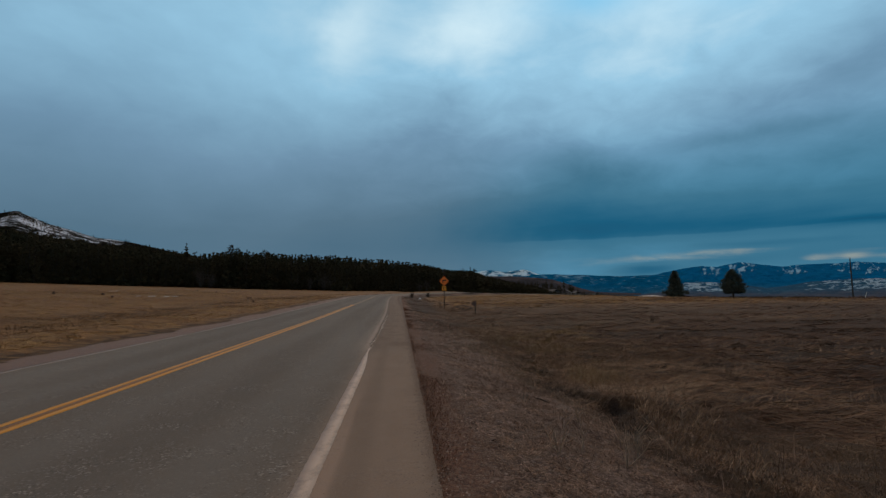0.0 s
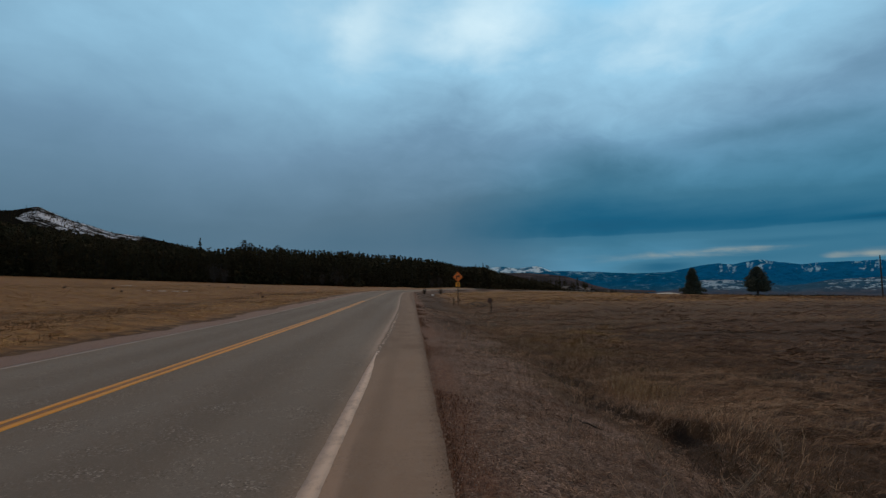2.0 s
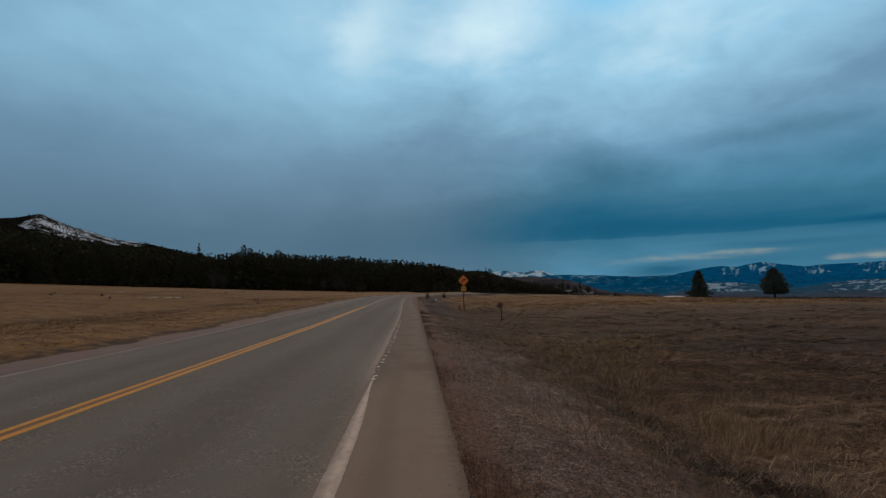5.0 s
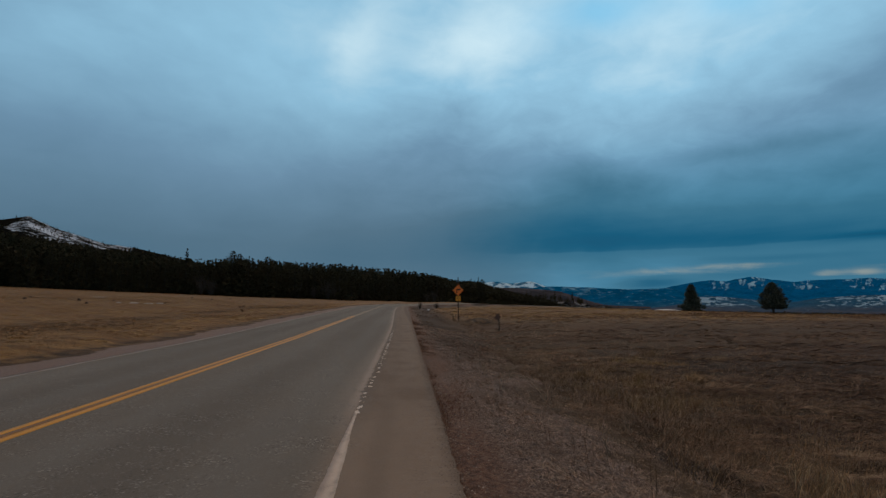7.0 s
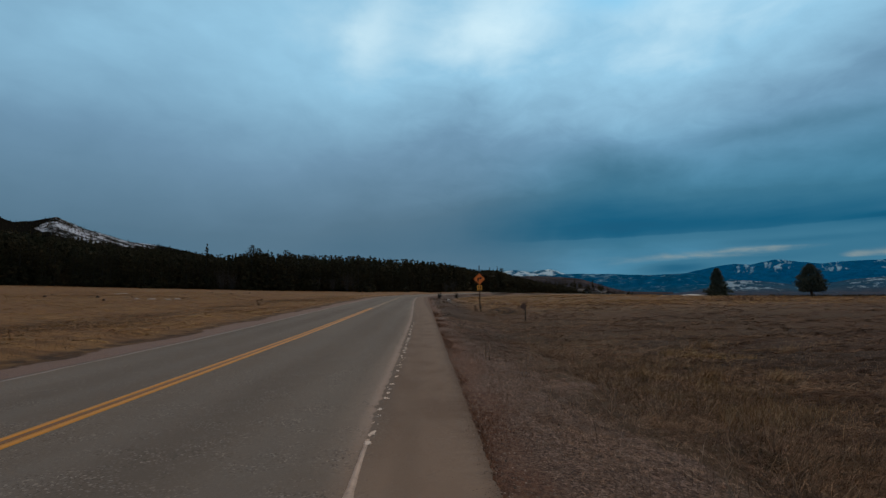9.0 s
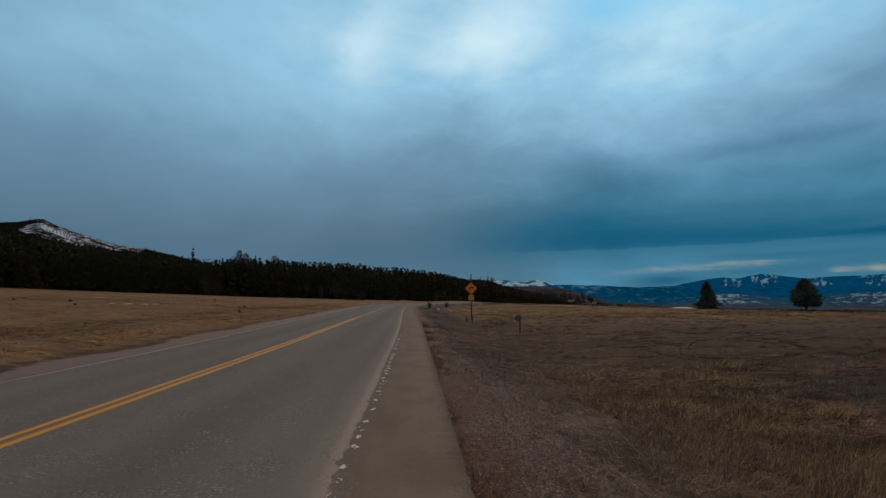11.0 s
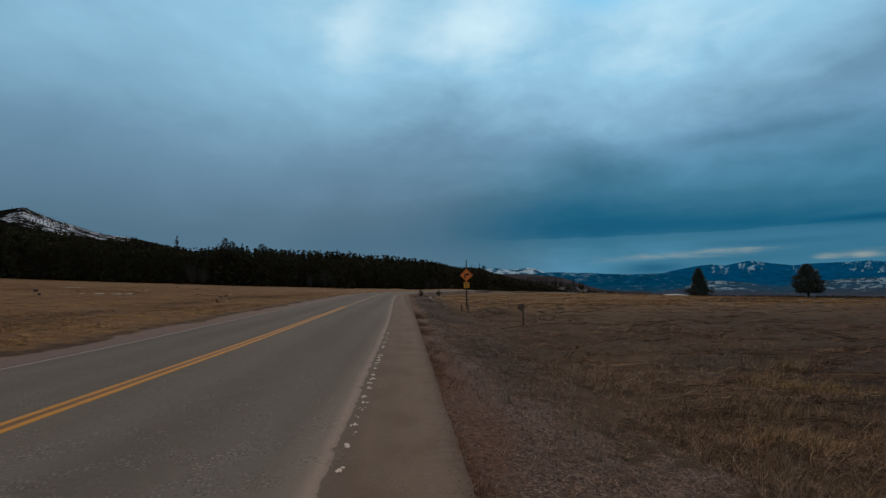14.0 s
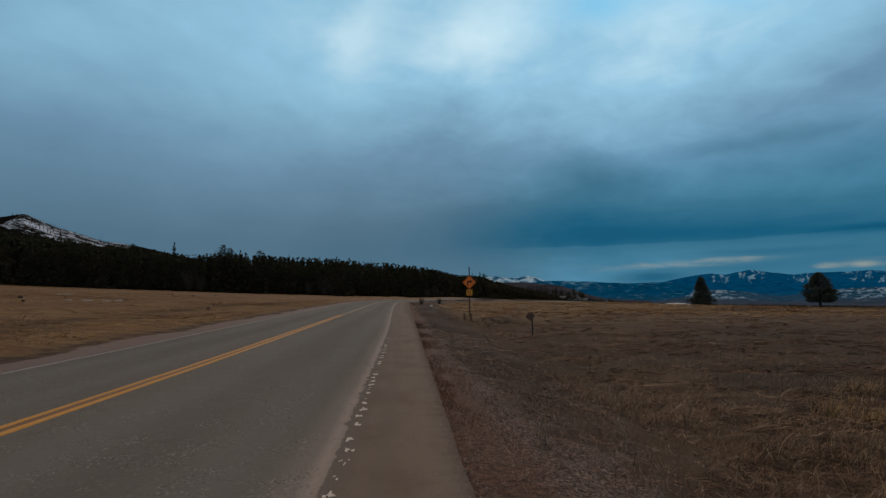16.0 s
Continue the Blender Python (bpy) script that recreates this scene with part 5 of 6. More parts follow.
M_BARETWIG = plain("grey_brown_bare_twigs", (0.052, 0.038, 0.031), 0.95, scale=8)
for n, (a, h) in enumerate([(-22.6, 6.5), (-21.6, 5.0), (-12.6, 5.5), (-10.7, 4.5), (-9.1, 7.0), (-8.3, 5.0), (2.6, 4.5), (3.4, 5.5)]):
    x, y = polar(a, float(edge_r(a)) * 0.985)
    shrub(x, y, h, h * 0.42, 500 + n, 70, "pale leafless bush in front of the dark forest", M_BARETWIG, 1.7, "leafless bushes at the forest edge")


def stone(name, x, y, size, mat, seed, label, cat="stone", group=""):
    bm = bmesh.new()
    bmesh.ops.create_icosphere(bm, subdivisions=2, radius=0.5)
    rg_ = np.random.default_rng(seed)
    o_ = rg_.uniform(0, 50, 3)
    for v_ in bm.verts:
        q = noise.noise(v_.co * 2.2 + Vector(o_))
        v_.co *= 1 + 0.45 * q
        v_.co = Vector((v_.co.x * size[0], v_.co.y * size[1], max(v_.co.z, -0.25) * size[2]))
    me_ = bpy.data.meshes.new(name)
    bm.to_mesh(me_)
    bm.free()
    me_.materials.append(mat)
    ob = tagged(new(name, me_), label, cat, group)
    ob.location = (x, y, float(ground_z(x, y)) + 0.18 * size[2])
    ob.rotation_euler = (0, 0, rg_.uniform(0, 6))
    return ob


M_ROCK = plain("dark_field_stone", (0.060, 0.034, 0.022), 0.95, scale=6)
M_PALE = plain("pale_stone", (0.45, 0.42, 0.40), 0.9, scale=6)
M_SNOW = plain("old_snow", (0.42, 0.40, 0.38), 0.7, scale=3, vary=0.15)
stone("rock", 7.9, 81.0, (0.5, 0.4, 0.32), M_PALE, 80, "pale rock lying between the shrubs")
for n, (x, y, s_) in enumerate([(-37.0, 61.0, 0.8), (-31.2, 60.7, 1.0), (-27.4, 55.9, 0.7), (-31.0, 79.2, 0.6), (-31.0, 96.0, 0.9), (-33.3, 111.9, 1.0), (-37.0, 101.9, 0.9), (-29.7, 64.3, 0.5), (-24.0, 64.5, 0.5), (-20.5, 71.0, 0.5), (-43.0, 70.0, 0.6)]):
    stone("field_stone", x, y, (s_ * 0.50, s_ * 0.38, s_ * 0.34), M_ROCK, 90 + n, "dark stone in the golden dry grass", group="stones in the golden field")
for n, (x, y, a, b) in enumerate([(-26.2, 62.0, 1.3, 0.5), (-24.9, 62.6, 0.9, 0.35), (-24.0, 63.2, 0.7, 0.3), (-27.6, 61.6, 0.6, 0.3), (-43.5, 84.5, 2.4, 0.9)]):
    stone("snow_patch", x, y, (a, b, 0.10), M_SNOW, 110 + n, "last thin patch of old snow on dry grass", "snow", "snow patches")
xs, ys = polar(29.5, 225)
ob = stone("snow_bank", xs, ys, (13.0, 4.0, 1.9), M_SNOW, 118, "long low bank of old snow beyond the field", "snow")
ob.rotation_euler = (0, 0, radians(-29))

# ------------------------------------------------------------------ far farm buildings
M_PLANK = plain("pale_house_wall", (0.15, 0.125, 0.11), 0.9, scale=1.5)
M_ROOF = plain("grey_roof_sheet", (0.06, 0.052, 0.05), 0.9, scale=1.5)
M_PANE = plain("dark_window_glass", (0.02, 0.025, 0.03), 0.2)


def house(a, r, w_, d_, h_, turn, label):
    x, y = polar(a, r)
    z = float(ground_z(x, y))
    ob = thing("farm_house", label, "house", "far farm buildings", at=(x, y, z))
    ob.rotation_euler = (0, 0, radians(turn))
    b_ = bmesh.new()
    bm_box(b_, (w_, d_, h_ + 2), pose(0, 0, h_ / 2 - 1), 0.03)
    part("wall", b_, M_PLANK, ob)
    b_ = bmesh.new()
    prof = [(-w_ / 2 - 0.4, h_ - 0.05), (0, h_ + w_ * 0.28), (w_ / 2 + 0.4, h_ - 0.05), (w_ / 2 + 0.4, h_ + 0.15), (0, h_ + w_ * 0.28 + 0.22), (-w_ / 2 - 0.4, h_ + 0.15)]
    bm_plate(b_, prof, d_ + 0.8, -d_ / 2 - 0.4)
    part("roof", b_, M_ROOF, ob)
    for n_ in (-0.28, 0.1):
        b_ = bmesh.new()
        bm_box(b_, (1.1, 0.08, 1.2), pose(n_ * w_, -d_ / 2 - 0.03, h_ * 0.55), 0.02)
        part("window", b_, M_PANE, ob)


house(18.5, 520, 8, 11, 4.0, 20, "pale farm house below the brown hill")
house(19.9, 540, 12, 8, 3.2, -30, "low pale barn below the brown hill")
house(21.1, 545, 7, 8, 3.0, 10, "small pale shed beside the barn")
house(23.0, 560, 9, 7, 2.8, 40, "small far house at the valley's edge")

# ------------------------------------------------------------------ grass and weeds
def blade_mesh(x, y, h, lean, direction, width, rg_, segs=2, sink=0.02):
    """Bent blades: each a tapering strip that leans over."""
    n = len(x)
    z = ground_z(x, y) - sink
    dx, dy = np.cos(direction), np.sin(direction)
    face = direction + rg_.normal(math.pi / 2, 0.5, n)
    wx, wy = np.cos(face) * width * 0.5, np.sin(face) * width * 0.5
    rows = []
    for i in range(segs):
        t = i / segs
        f_ = lean * h * t**1.4
        zz = h * t * np.sqrt(np.clip(1 - (0.8 * lean * t) ** 2, 0.03, 1))
        c = np.stack([x + dx * f_, y + dy * f_, z + zz], -1)
        side = np.stack([wx, wy, 0 * wx], -1) * (1 - 0.6 * t)
        rows += [c - side, c + side]
    tip = np.stack([x + dx * lean * h, y + dy * lean * h, z + h * np.sqrt(np.clip(1 - (0.8 * lean) ** 2, 0.03, 1))], -1)
    v_ = np.stack(rows + [tip], 1)
    per = v_.shape[1]
    base_ = (np.arange(n) * per)[:, None]
    fs = []
    for i in range(segs - 1):
        a = 2 * i
        fs += [base_ + np.array([[a, a + 1, a + 3]]), base_ + np.array([[a, a + 3, a + 2]])]
    a = 2 * (segs - 1)
    fs.append(base_ + np.array([[a, a + 1, a + 2]]))
    return v_.reshape(-1, 3), np.concatenate(fs)


def comb(x, y):
    """The way the wind has laid the grass."""
    return -0.5 + 2.4 * (fbm(x * 0.22, y * 0.22, 77, 3) - 0.5) * 2


def scatter(n, x0, x1, y0, y1, rg_, clump=0.6, seed=40):
    x, y = rg_.uniform(x0, x1, n), rg_.uniform(y0, y1, n)
    d = fbm(x * 0.9, y * 0.7, seed, 3)
    keep = rg_.random(n) < smooth(0.5 - clump * 0.5, 0.5 + clump * 0.4, d)
    return x[keep], y[keep]


def hollow(x, y):
    """True in the bare hollow of the ditch."""
    return ((x - 8.02) / 0.20) ** 2 + ((y - 7.45) / 0.42) ** 2 < 1 + 1.2 * (fbm(x * 3, y * 3, 99, 2) - 0.5)


def grass(name, label, x, y, h0, h1, lean0, lean1, w, mat, seed, segs=2, spin=0.6):
    rg_ = np.random.default_rng(seed)
    out = ~hollow(x, y) | (rg_.random(len(x)) < 0.30)
    x, y = x[out], y[out]
    n = len(x)
    h = rg_.uniform(h0, h1, n) * (0.6 + 0.8 * fbm(x * 0.5, y * 0.5, seed, 2))
    v_, f_ = blade_mesh(x, y, h, rg_.uniform(lean0, lean1, n), comb(x, y) + rg_.normal(0, spin, n), w * rg_.uniform(0.6, 1.4, n), rg_, segs)
    return tagged(new(name, to_mesh(name, v_, f_, mat)), label, "grass", kind="stuff")


rg = np.random.default_rng(12)
def locks(name, label, x, y, size, m, width, seed, arch=0.16, fan=0.24, mat=M_LAID, nodes=((0.0, -0.1), (0.33, 0.9), (0.68, 0.85), (1.0, 0.12)), lift=0.0, spin=0.5):
    """Locks of long strands combed over by the wind, each lock a bundle that arches up and lies down again."""
    rg_ = np.random.default_rng(seed)
    out = ~hollow(x, y) | (rg_.random(len(x)) < 0.30)
    x, y = x[out], y[out]
    n = len(x)
    size = size * rg_.uniform(0.6, 1.3, n)
    way = comb(x, y) * 0.85 + rg_.normal(0, spin, n)
    tone_l = 0.42 + lift + rg_.normal(0, 0.14, n) - 0.18 * smooth(11, 17, x) * (1 - smooth(34, 50, y)) + 0.07 * (1 - smooth(11, 14, x)) * (1 - smooth(20, 28, y)) * (0.5 + 0.8 * smooth(8, 10, y)) - 0.10 * smooth(16.4, 18.6, y) * (1 - smooth(21, 27, y)) + 0.13 * smooth(23, 30, y) * (1 - smooth(44, 58, y)) - 0.03 * smooth(10, 15, x) * (1 - smooth(16, 24, y)) + 0.10 * smooth(42, 58, y) + 0.08 * np.exp(-(((x - 9.0) / 2.3) ** 2)) * smooth(6, 9, y) * (1 - smooth(14, 18, y)) + 0.8 * (fbm(x * 0.35, y * 0.9, 83, 4) - 0.5)
    rep_ = lambda q: np.repeat(q, m)
    way, sz = rep_(way) + rg_.normal(0, fan, n * m), rep_(size)
    off = rg_.normal(0, 0.16, n * m) * sz
    ahead = rg_.normal(0, 0.22, n * m) * sz
    dx, dy = np.cos(way), np.sin(way)
    x0, y0 = rep_(x) - dy * off + dx * ahead, rep_(y) + dx * off + dy * ahead
    L = sz * rg_.uniform(0.55, 1.15, n * m)
    H_ = sz * arch * rg_.uniform(0.3, 1.3, n * m) * np.exp(-(off / (0.22 * sz)) ** 2)
    curl = rg_.normal(0, 0.35, n * m)
    d = np.hypot(x - 4.3, np.maximum(0, y - 11))
    w = rep_(np.clip(width * d / 12.0, 0.0034, width)) * rg_.uniform(0.6, 1.4, n * m)
    tilt = rg_.normal(0, 0.45, n * m)
    rows = []
    for t, hz in nodes:
        a_ = curl * t
        cx, cy = x0 + L * t * (dx - dy * a_), y0 + L * t * (dy + dx * a_)
        c = np.stack([cx, cy, ground_z(cx, cy) + 0.012 + H_ * hz], -1)
        if t == 1.0:
            rows.append(c)
        else:
            side = np.stack([-dy * w, dx * w, tilt * w], -1) * 0.5 * (1 - 0.5 * t)
            rows += [c - side, c + side]
    v_ = np.stack(rows, 1).reshape(-1, 3)
    per = 2 * len(nodes) - 1
    b_ = (np.arange(n * m) * per)[:, None]
    tri = [q for i in range(0, per - 3, 2) for q in ((i, i + 1, i + 3), (i, i + 3, i + 2))] + [(per - 3, per - 2, per - 1)]
    f_ = np.concatenate([b_ + np.array([q]) for q in tri])
    me_ = to_mesh(name, v_, f_, mat)
    add_attr(me_, "tone", np.repeat(np.clip(rep_(tone_l) + rg_.normal(-0.02, 0.23, n * m), 0, 1), per))
    return tagged(new(name, me_), label, "grass", kind="stuff")


rg = np.random.default_rng(12)
x, y = scatter(265000, 6.2, 15.0, -2.5, 27, rg, 1.0)
keep = rg.random(len(x)) < smooth(6.6, 8.4, ragged_x(x, y)) * (1 - smooth(12, 22, y)) * (1 - smooth(10, 15, x)) * (1 - 0.5 * np.exp(-(((x - bank_x(y) + 0.1) / 0.25) ** 2)))
grass("matted_grass", "matted dry brown grass laid over by wind", x[keep], y[keep], 0.06, 0.22, 0.75, 1.35, 0.0036, M_GRASS, 13, 2, 1.1)


SHORT = ((0.0, -0.1), (0.5, 1.0), (1.0, 0.12))


def gaps(x, y, r_):
    """Locks gather in bands across the wind, with bare soil between."""
    d = fbm(x * 0.55, y * 1.5, 85, 4)
    return r_.random(len(x)) < smooth(0.34, 0.56, d)


x, y = rg.uniform(6.9, 17.0, 13000), -2.5 + 30 * rg.random(13000) ** 1.05
keep = gaps(x, y, rg) & (rg.random(13000) < smooth(7.2 - 0.5 * smooth(10, 14, y), 8.3 - 0.1 * smooth(10, 14, y), ragged_x(x, y)) * (1 - smooth(15, 27, y)) * (1 - smooth(11, 17, x)) * (1 - 0.6 * smooth(8.2, 9.0, x) * (1 - smooth(8.5, 11, y)))) & ~((np.abs(x - 8.0) < 0.2) & (np.abs(y - 7.4) < 0.5))
locks("combed_grass", "long pale grass combed flat in locks on the ditch bank", x[keep], y[keep], 0.34, 18, 0.0066, 24)
x, y = rg.uniform(6.6, 12.8, 5200), rg.uniform(8.4, 21.0, 5200)
keep = rg.random(5200) < smooth(7.0, 8.6, ragged_x(x, y)) * (1 - smooth(10.4, 12.8, x)) * smooth(8.4, 9.4, y) * (1 - smooth(16, 21, y)) * (0.25 + 0.75 * smooth(0.42, 0.58, fbm(x * 0.6, y * 0.8, 97, 3)))
locks("bank_grass", "tan dry grass tumbled along the ditch bank", x[keep], y[keep], 0.26, 17, 0.0064, 35, 0.24, 0.6, lift=0.05)
locks("stalk_heap", "small heap of dark dead stalks in the verge", np.array([6.72, 6.85, 6.6]), np.array([8.5, 8.35, 8.62]), 0.36, 30, 0.006, 36, 0.16, 0.5, M_BROWNTWIG)
far_r = 6 + 62 * rg.random(23000) ** 1.3
a = radians(4) + radians(92) * rg.random(23000)
x, y = 4.4 + far_r * np.sin(a), 4.0 + far_r * np.cos(a)
keep = gaps(x * 0.7, y * 0.6, rg) & (x > 8.6)
locks("laid_grass", "dry brown grass lying in streaks across the field", x[keep], y[keep], 0.46, 9, 0.0150, 25, 0.14, 0.35, nodes=SHORT)
x, y = scatter(110000, 5.4, 20.0, 9, 36, rg, 1.3, 46)
keep = rg.random(len(x)) < (0.04 + 0.9 * smooth(7.0, 9.0, ragged_x(x, y))) * smooth(9, 14, y) * (1 - 0.8 * smooth(13, 20, x))
grass("standing_grass", "short standing dry grass in clumps", x[keep], y[keep], 0.05, 0.20, 0.85, 1.4, 0.0052, M_STAND, 31, 2, 1.6)
x, y = scatter(120000, 8.6, 50.0, 4, 64, rg, 1.2)
grass("field_grass", "dry brown grass across the field", x, y, 0.06, 0.18, 1.05, 1.5, 0.011, M_GRASS, 14, 1, 0.9)
x, y = rg.uniform(7.5, 48, 90000), rg.uniform(9, 66, 90000)
keep = rg.random(90000) < smooth(0.50, 0.66, fbm(x * 0.16, y * 0.30, 87, 4)) * 0.9
grass("brown_weeds", "patches of reddish-brown dead weeds in the field", x[keep], y[keep], 0.08, 0.24, 0.8, 1.4, 0.0085, M_MAROON, 26, 1, 3.0)
x, y = EDGE_R + np.abs(rg.normal(0, 0.28, 60000)) + 0.04, rg.uniform(1.5, 40, 60000)
keep = rg.random(60000) < smooth(0.40, 0.58, fbm(x * 1.6, y * 0.8, 89, 4))
grass("rusty_weeds", "low rust-brown weeds along the asphalt's edge", x[keep], y[keep], 0.025, 0.11, 0.4, 1.3, 0.006, M_RUSTY, 27, 1, 3.0)
x, y = scatter(90000, 8.0, 110.0, 44, 150, rg, 1.2)
keep = x < 14 + y * 0.9
keep &= station(x, y)[1] > 8.6 + 1.5 * fbm(x * 0.3, y * 0.2, 35)
grass("far_grass", "tufted dry grass towards the field's far edge", x[keep], y[keep], 0.10, 0.30, 1.0, 1.5, 0.035, M_GOLD, 15, 1, 0.7)
x, y = rg.uniform(10, 60, 9000), rg.uniform(33, 105, 9000)
keep = gaps(x * 0.6, y * 0.5, rg) & (x < 20 + y * 0.8) & (rg.random(9000) < smooth(40, 60, y)) & (station(x, y)[1] > 9) & (np.hypot(x - 10.6, y - 45.4) > 1.7)
locks("pale_gold_grass", "golden dry grass in streaks at the field's far side", x[keep], y[keep], 0.75, 8, 0.020, 28, 0.15, 0.35, M_LAIDGOLD, SHORT)
x, y = -6.2 - 52 * rg.random(17000) ** 1.35, rg.uniform(8, 105, 17000)
keep = gaps(x * 0.8, y * 0.6, rg)
locks("golden_tussocks", "golden dry grass lying in tufts across the uphill field", x[keep], y[keep], 0.36, 7, 0.0130, 29, 0.13, 0.6, M_LAIDGOLD, SHORT)
x, y = rg.uniform(-20, -6.0, 110000), rg.uniform(8, 80, 110000)
keep = rg.random(110000) < np.maximum(smooth(0.50, 0.62, fbm(x * 0.30, y * 0.16, 93, 4)) * np.exp(-((x + 11.5) / 3.4) ** 2), 0.55 * np.exp(-((x + 6.3) / 0.35) ** 2))
grass("red_weeds", "band of reddish dead weeds beside the golden grass", x[keep], y[keep], 0.05, 0.24, 0.3, 1.1, 0.010, M_MAROON, 30, 1, 3.0)
x, y = scatter(220000, -50.0, -6.3, 8, 85, rg, 1.4)
grass("golden_grass", "golden dry grass beyond the road", x, y, 0.06, 0.22, 0.9, 1.5, 0.011, M_GOLD, 16, 1, 1.0)
x, y = scatter(60000, -130.0, -10, 60, 160, rg, 1.4)
grass("golden_grass", "golden dry grass towards the forest", x, y, 0.10, 0.30, 1.0, 1.5, 0.035, M_GOLD, 17, 1, 0.7)
x, y = scatter(16000, -8.5, -6.4, 6, 70, rg, 0.9)
grass("fringe_grass", "rough olive-gold grass fringe along the gravel", x, y, 0.04, 0.16, 0.5, 1.2, 0.010, M_STRAW, 21, 1, 3.0)
# low weeds in the gravel, upright stems and pale tufts
x, y = rg.uniform(5.0, 8.8, 12000), 1.5 + 33 * rg.random(12000) ** 1.35
keep = rg.random(12000) < (0.36 + 0.64 * smooth(0.42, 0.60, fbm(x * 1.1, y * 0.8, 101, 4))) * smooth(5.0, 5.6, x + 0.5 * (fbm(x * 2, y, 8) - 0.5)) * (1 - smooth(7.3, 8.6, ragged_x(x, y)))
locks("verge_litter", "matted grey-brown stalks and litter on the gravel verge", x[keep], y[keep], 0.14, 12, 0.0052, 41, 0.26, 1.1, M_LITTER, SHORT, 0.0, 3.0)
yb = 3.5 + 22 * rg.random(26000) ** 1.2
xb = bank_x(yb) + 0.10 + np.abs(rg.normal(0, 0.50 + 0.7 * smooth(10, 16, yb), 26000)) - 0.5 * smooth(10, 16, yb)
keep = rg.random(26000) < smooth(0.42, 0.60, fbm(xb * 0.9, yb * 0.8, 103, 4)) * (1 - 0.65 * (1 - smooth(7.5, 10, yb)))
grass("bank_fringe", "tan standing grass along the crest of the ditch bank", xb[keep], yb[keep], 0.10, 0.32, 0.55, 1.25, 0.0046, M_STAND, 42, 2, 1.2)
# dark weed stalks, added to deepen the shaded band below the bank
yd = 3.5 + 13 * rg.random(16000) ** 1.2
xd = bank_x(yd) - 0.16 + rg.normal(0, 0.17, 16000)
keep = rg.random(16000) < smooth(0.36, 0.56, fbm(xd * 1.2, yd * 0.9, 113, 3)) * (1 - smooth(12, 16.5, yd))
grass("ditch_litter", "dark stalks in the ditch's bottom, added to deepen its shade", xd[keep], yd[keep], 0.06, 0.20, 0.7, 1.4, 0.008, M_TWIG, 49, 1, 3.0)
x, y = rg.uniform(4.9, 9.6, 14000), rg.uniform(34, 92, 14000)
keep = rg.random(14000) < smooth(0.42, 0.58, fbm(x * 0.9, y * 0.25, 117, 4))
grass("apron_weeds", "sparse brown weeds on the dirt beside the bend", x[keep], y[keep], 0.04, 0.20, 0.4, 1.3, 0.020, M_MAROON, 50, 1, 3.0)
yb = 9.5 + 12 * rg.random(24000)
xb = 8.9 + rg.normal(0, 0.75, 24000) + 0.10 * (yb - 13)
keep = rg.random(24000) < smooth(0.44, 0.60, fbm(xb * 0.8, yb * 0.7, 107, 4)) * (1 - smooth(17, 21, yb))
grass("tan_fringe", "pale tan grass standing on the ditch bank", xb[keep], yb[keep], 0.10, 0.30, 0.2, 0.9, 0.0050, M_STRAW, 48, 2, 1.4)
x, y = scatter(150000, 4.95, 12.0, -2.5, 36, rg, 0.9)
keep = rg.random(len(x)) < smooth(4.95, 5.5, x) * (1 - 0.75 * smooth(8, 12, x))
grass("verge_weeds", "brittle low weeds in the gravel verge", x[keep], y[keep], 0.03, 0.12, 0.5, 1.3, 0.0042, M_WEED, 18, 1, 3.0)
x, y = scatter(5000, 5.8, 14.0, 2, 32, rg, 0.6)
grass("weed_stems", "thin upright dead weed stems", x, y, 0.15, 0.42, 0.05, 0.6, 0.005, M_WEED, 19, 2, 3.0)

x, y = scatter(14000, 5.1, 9.5, 1.5, 30, rg, 0.8)
grass("dead_twigs", "pale dead twigs lying over the verge", x, y, 0.08, 0.24, 1.0, 1.4, 0.0032, M_WEED, 22, 2, 3.0)
x, y = scatter(12000, 5.0, 9.0, 1.5, 20, rg, 0.8)
grass("weed_crumbs", "fine dark weed litter in the verge", x, y, 0.03, 0.09, 0.8, 1.4, 0.007, M_TWIG, 23, 1, 3.0)


def tuft(x, y, r, h, n, seed):
    rg_ = np.random.default_rng(seed)
    a, d = rg_.uniform(0, 6.283, n), 0.62 * r * np.abs(rg_.normal(0, 1, n)) * (1 + 0.4 * np.sin(np.arange(n)))
    return blade_mesh(x + d * np.cos(a), y + d * np.sin(a), h * rg_.uniform(0.5, 1.1, n), rg_.uniform(0.3, 1.3, n), comb(x, y) + rg_.normal(0, 1.1, n), np.full(n, 0.009), rg_, 2)


tufts = [tuft(x, y, r, h, c, 200 + n) for n, (x, y, r, h, c) in enumerate([(13.15, 22.6, 0.55, 0.42, 300), (11.2, 16.9, 0.40, 0.30, 160), (12.1, 21.6, 0.45, 0.26, 140), (14.6, 21.0, 0.35, 0.34, 120), (11.4, 20.4, 0.4, 0.25, 120), (9.1, 17.3, 0.35, 0.34, 220), (10.0, 17.2, 0.4, 0.36, 260), (17.9, 45.5, 0.8, 0.4, 300), (8.9, 51.2, 0.35, 0.35, 160), (9.4, 16.2, 0.40, 0.36, 200), (8.6, 17.3, 0.5, 0.36, 260), (10.85, 16.4, 0.3, 0.40, 140), (8.5, 17.4, 0.5, 0.30, 200)])]
v, f = join(tufts)
tagged(new("grass_tufts", to_mesh("grass_tufts", v, f, M_STRAW)), "pale straw-coloured grass tufts in the brown field", "grass", kind="stuff")

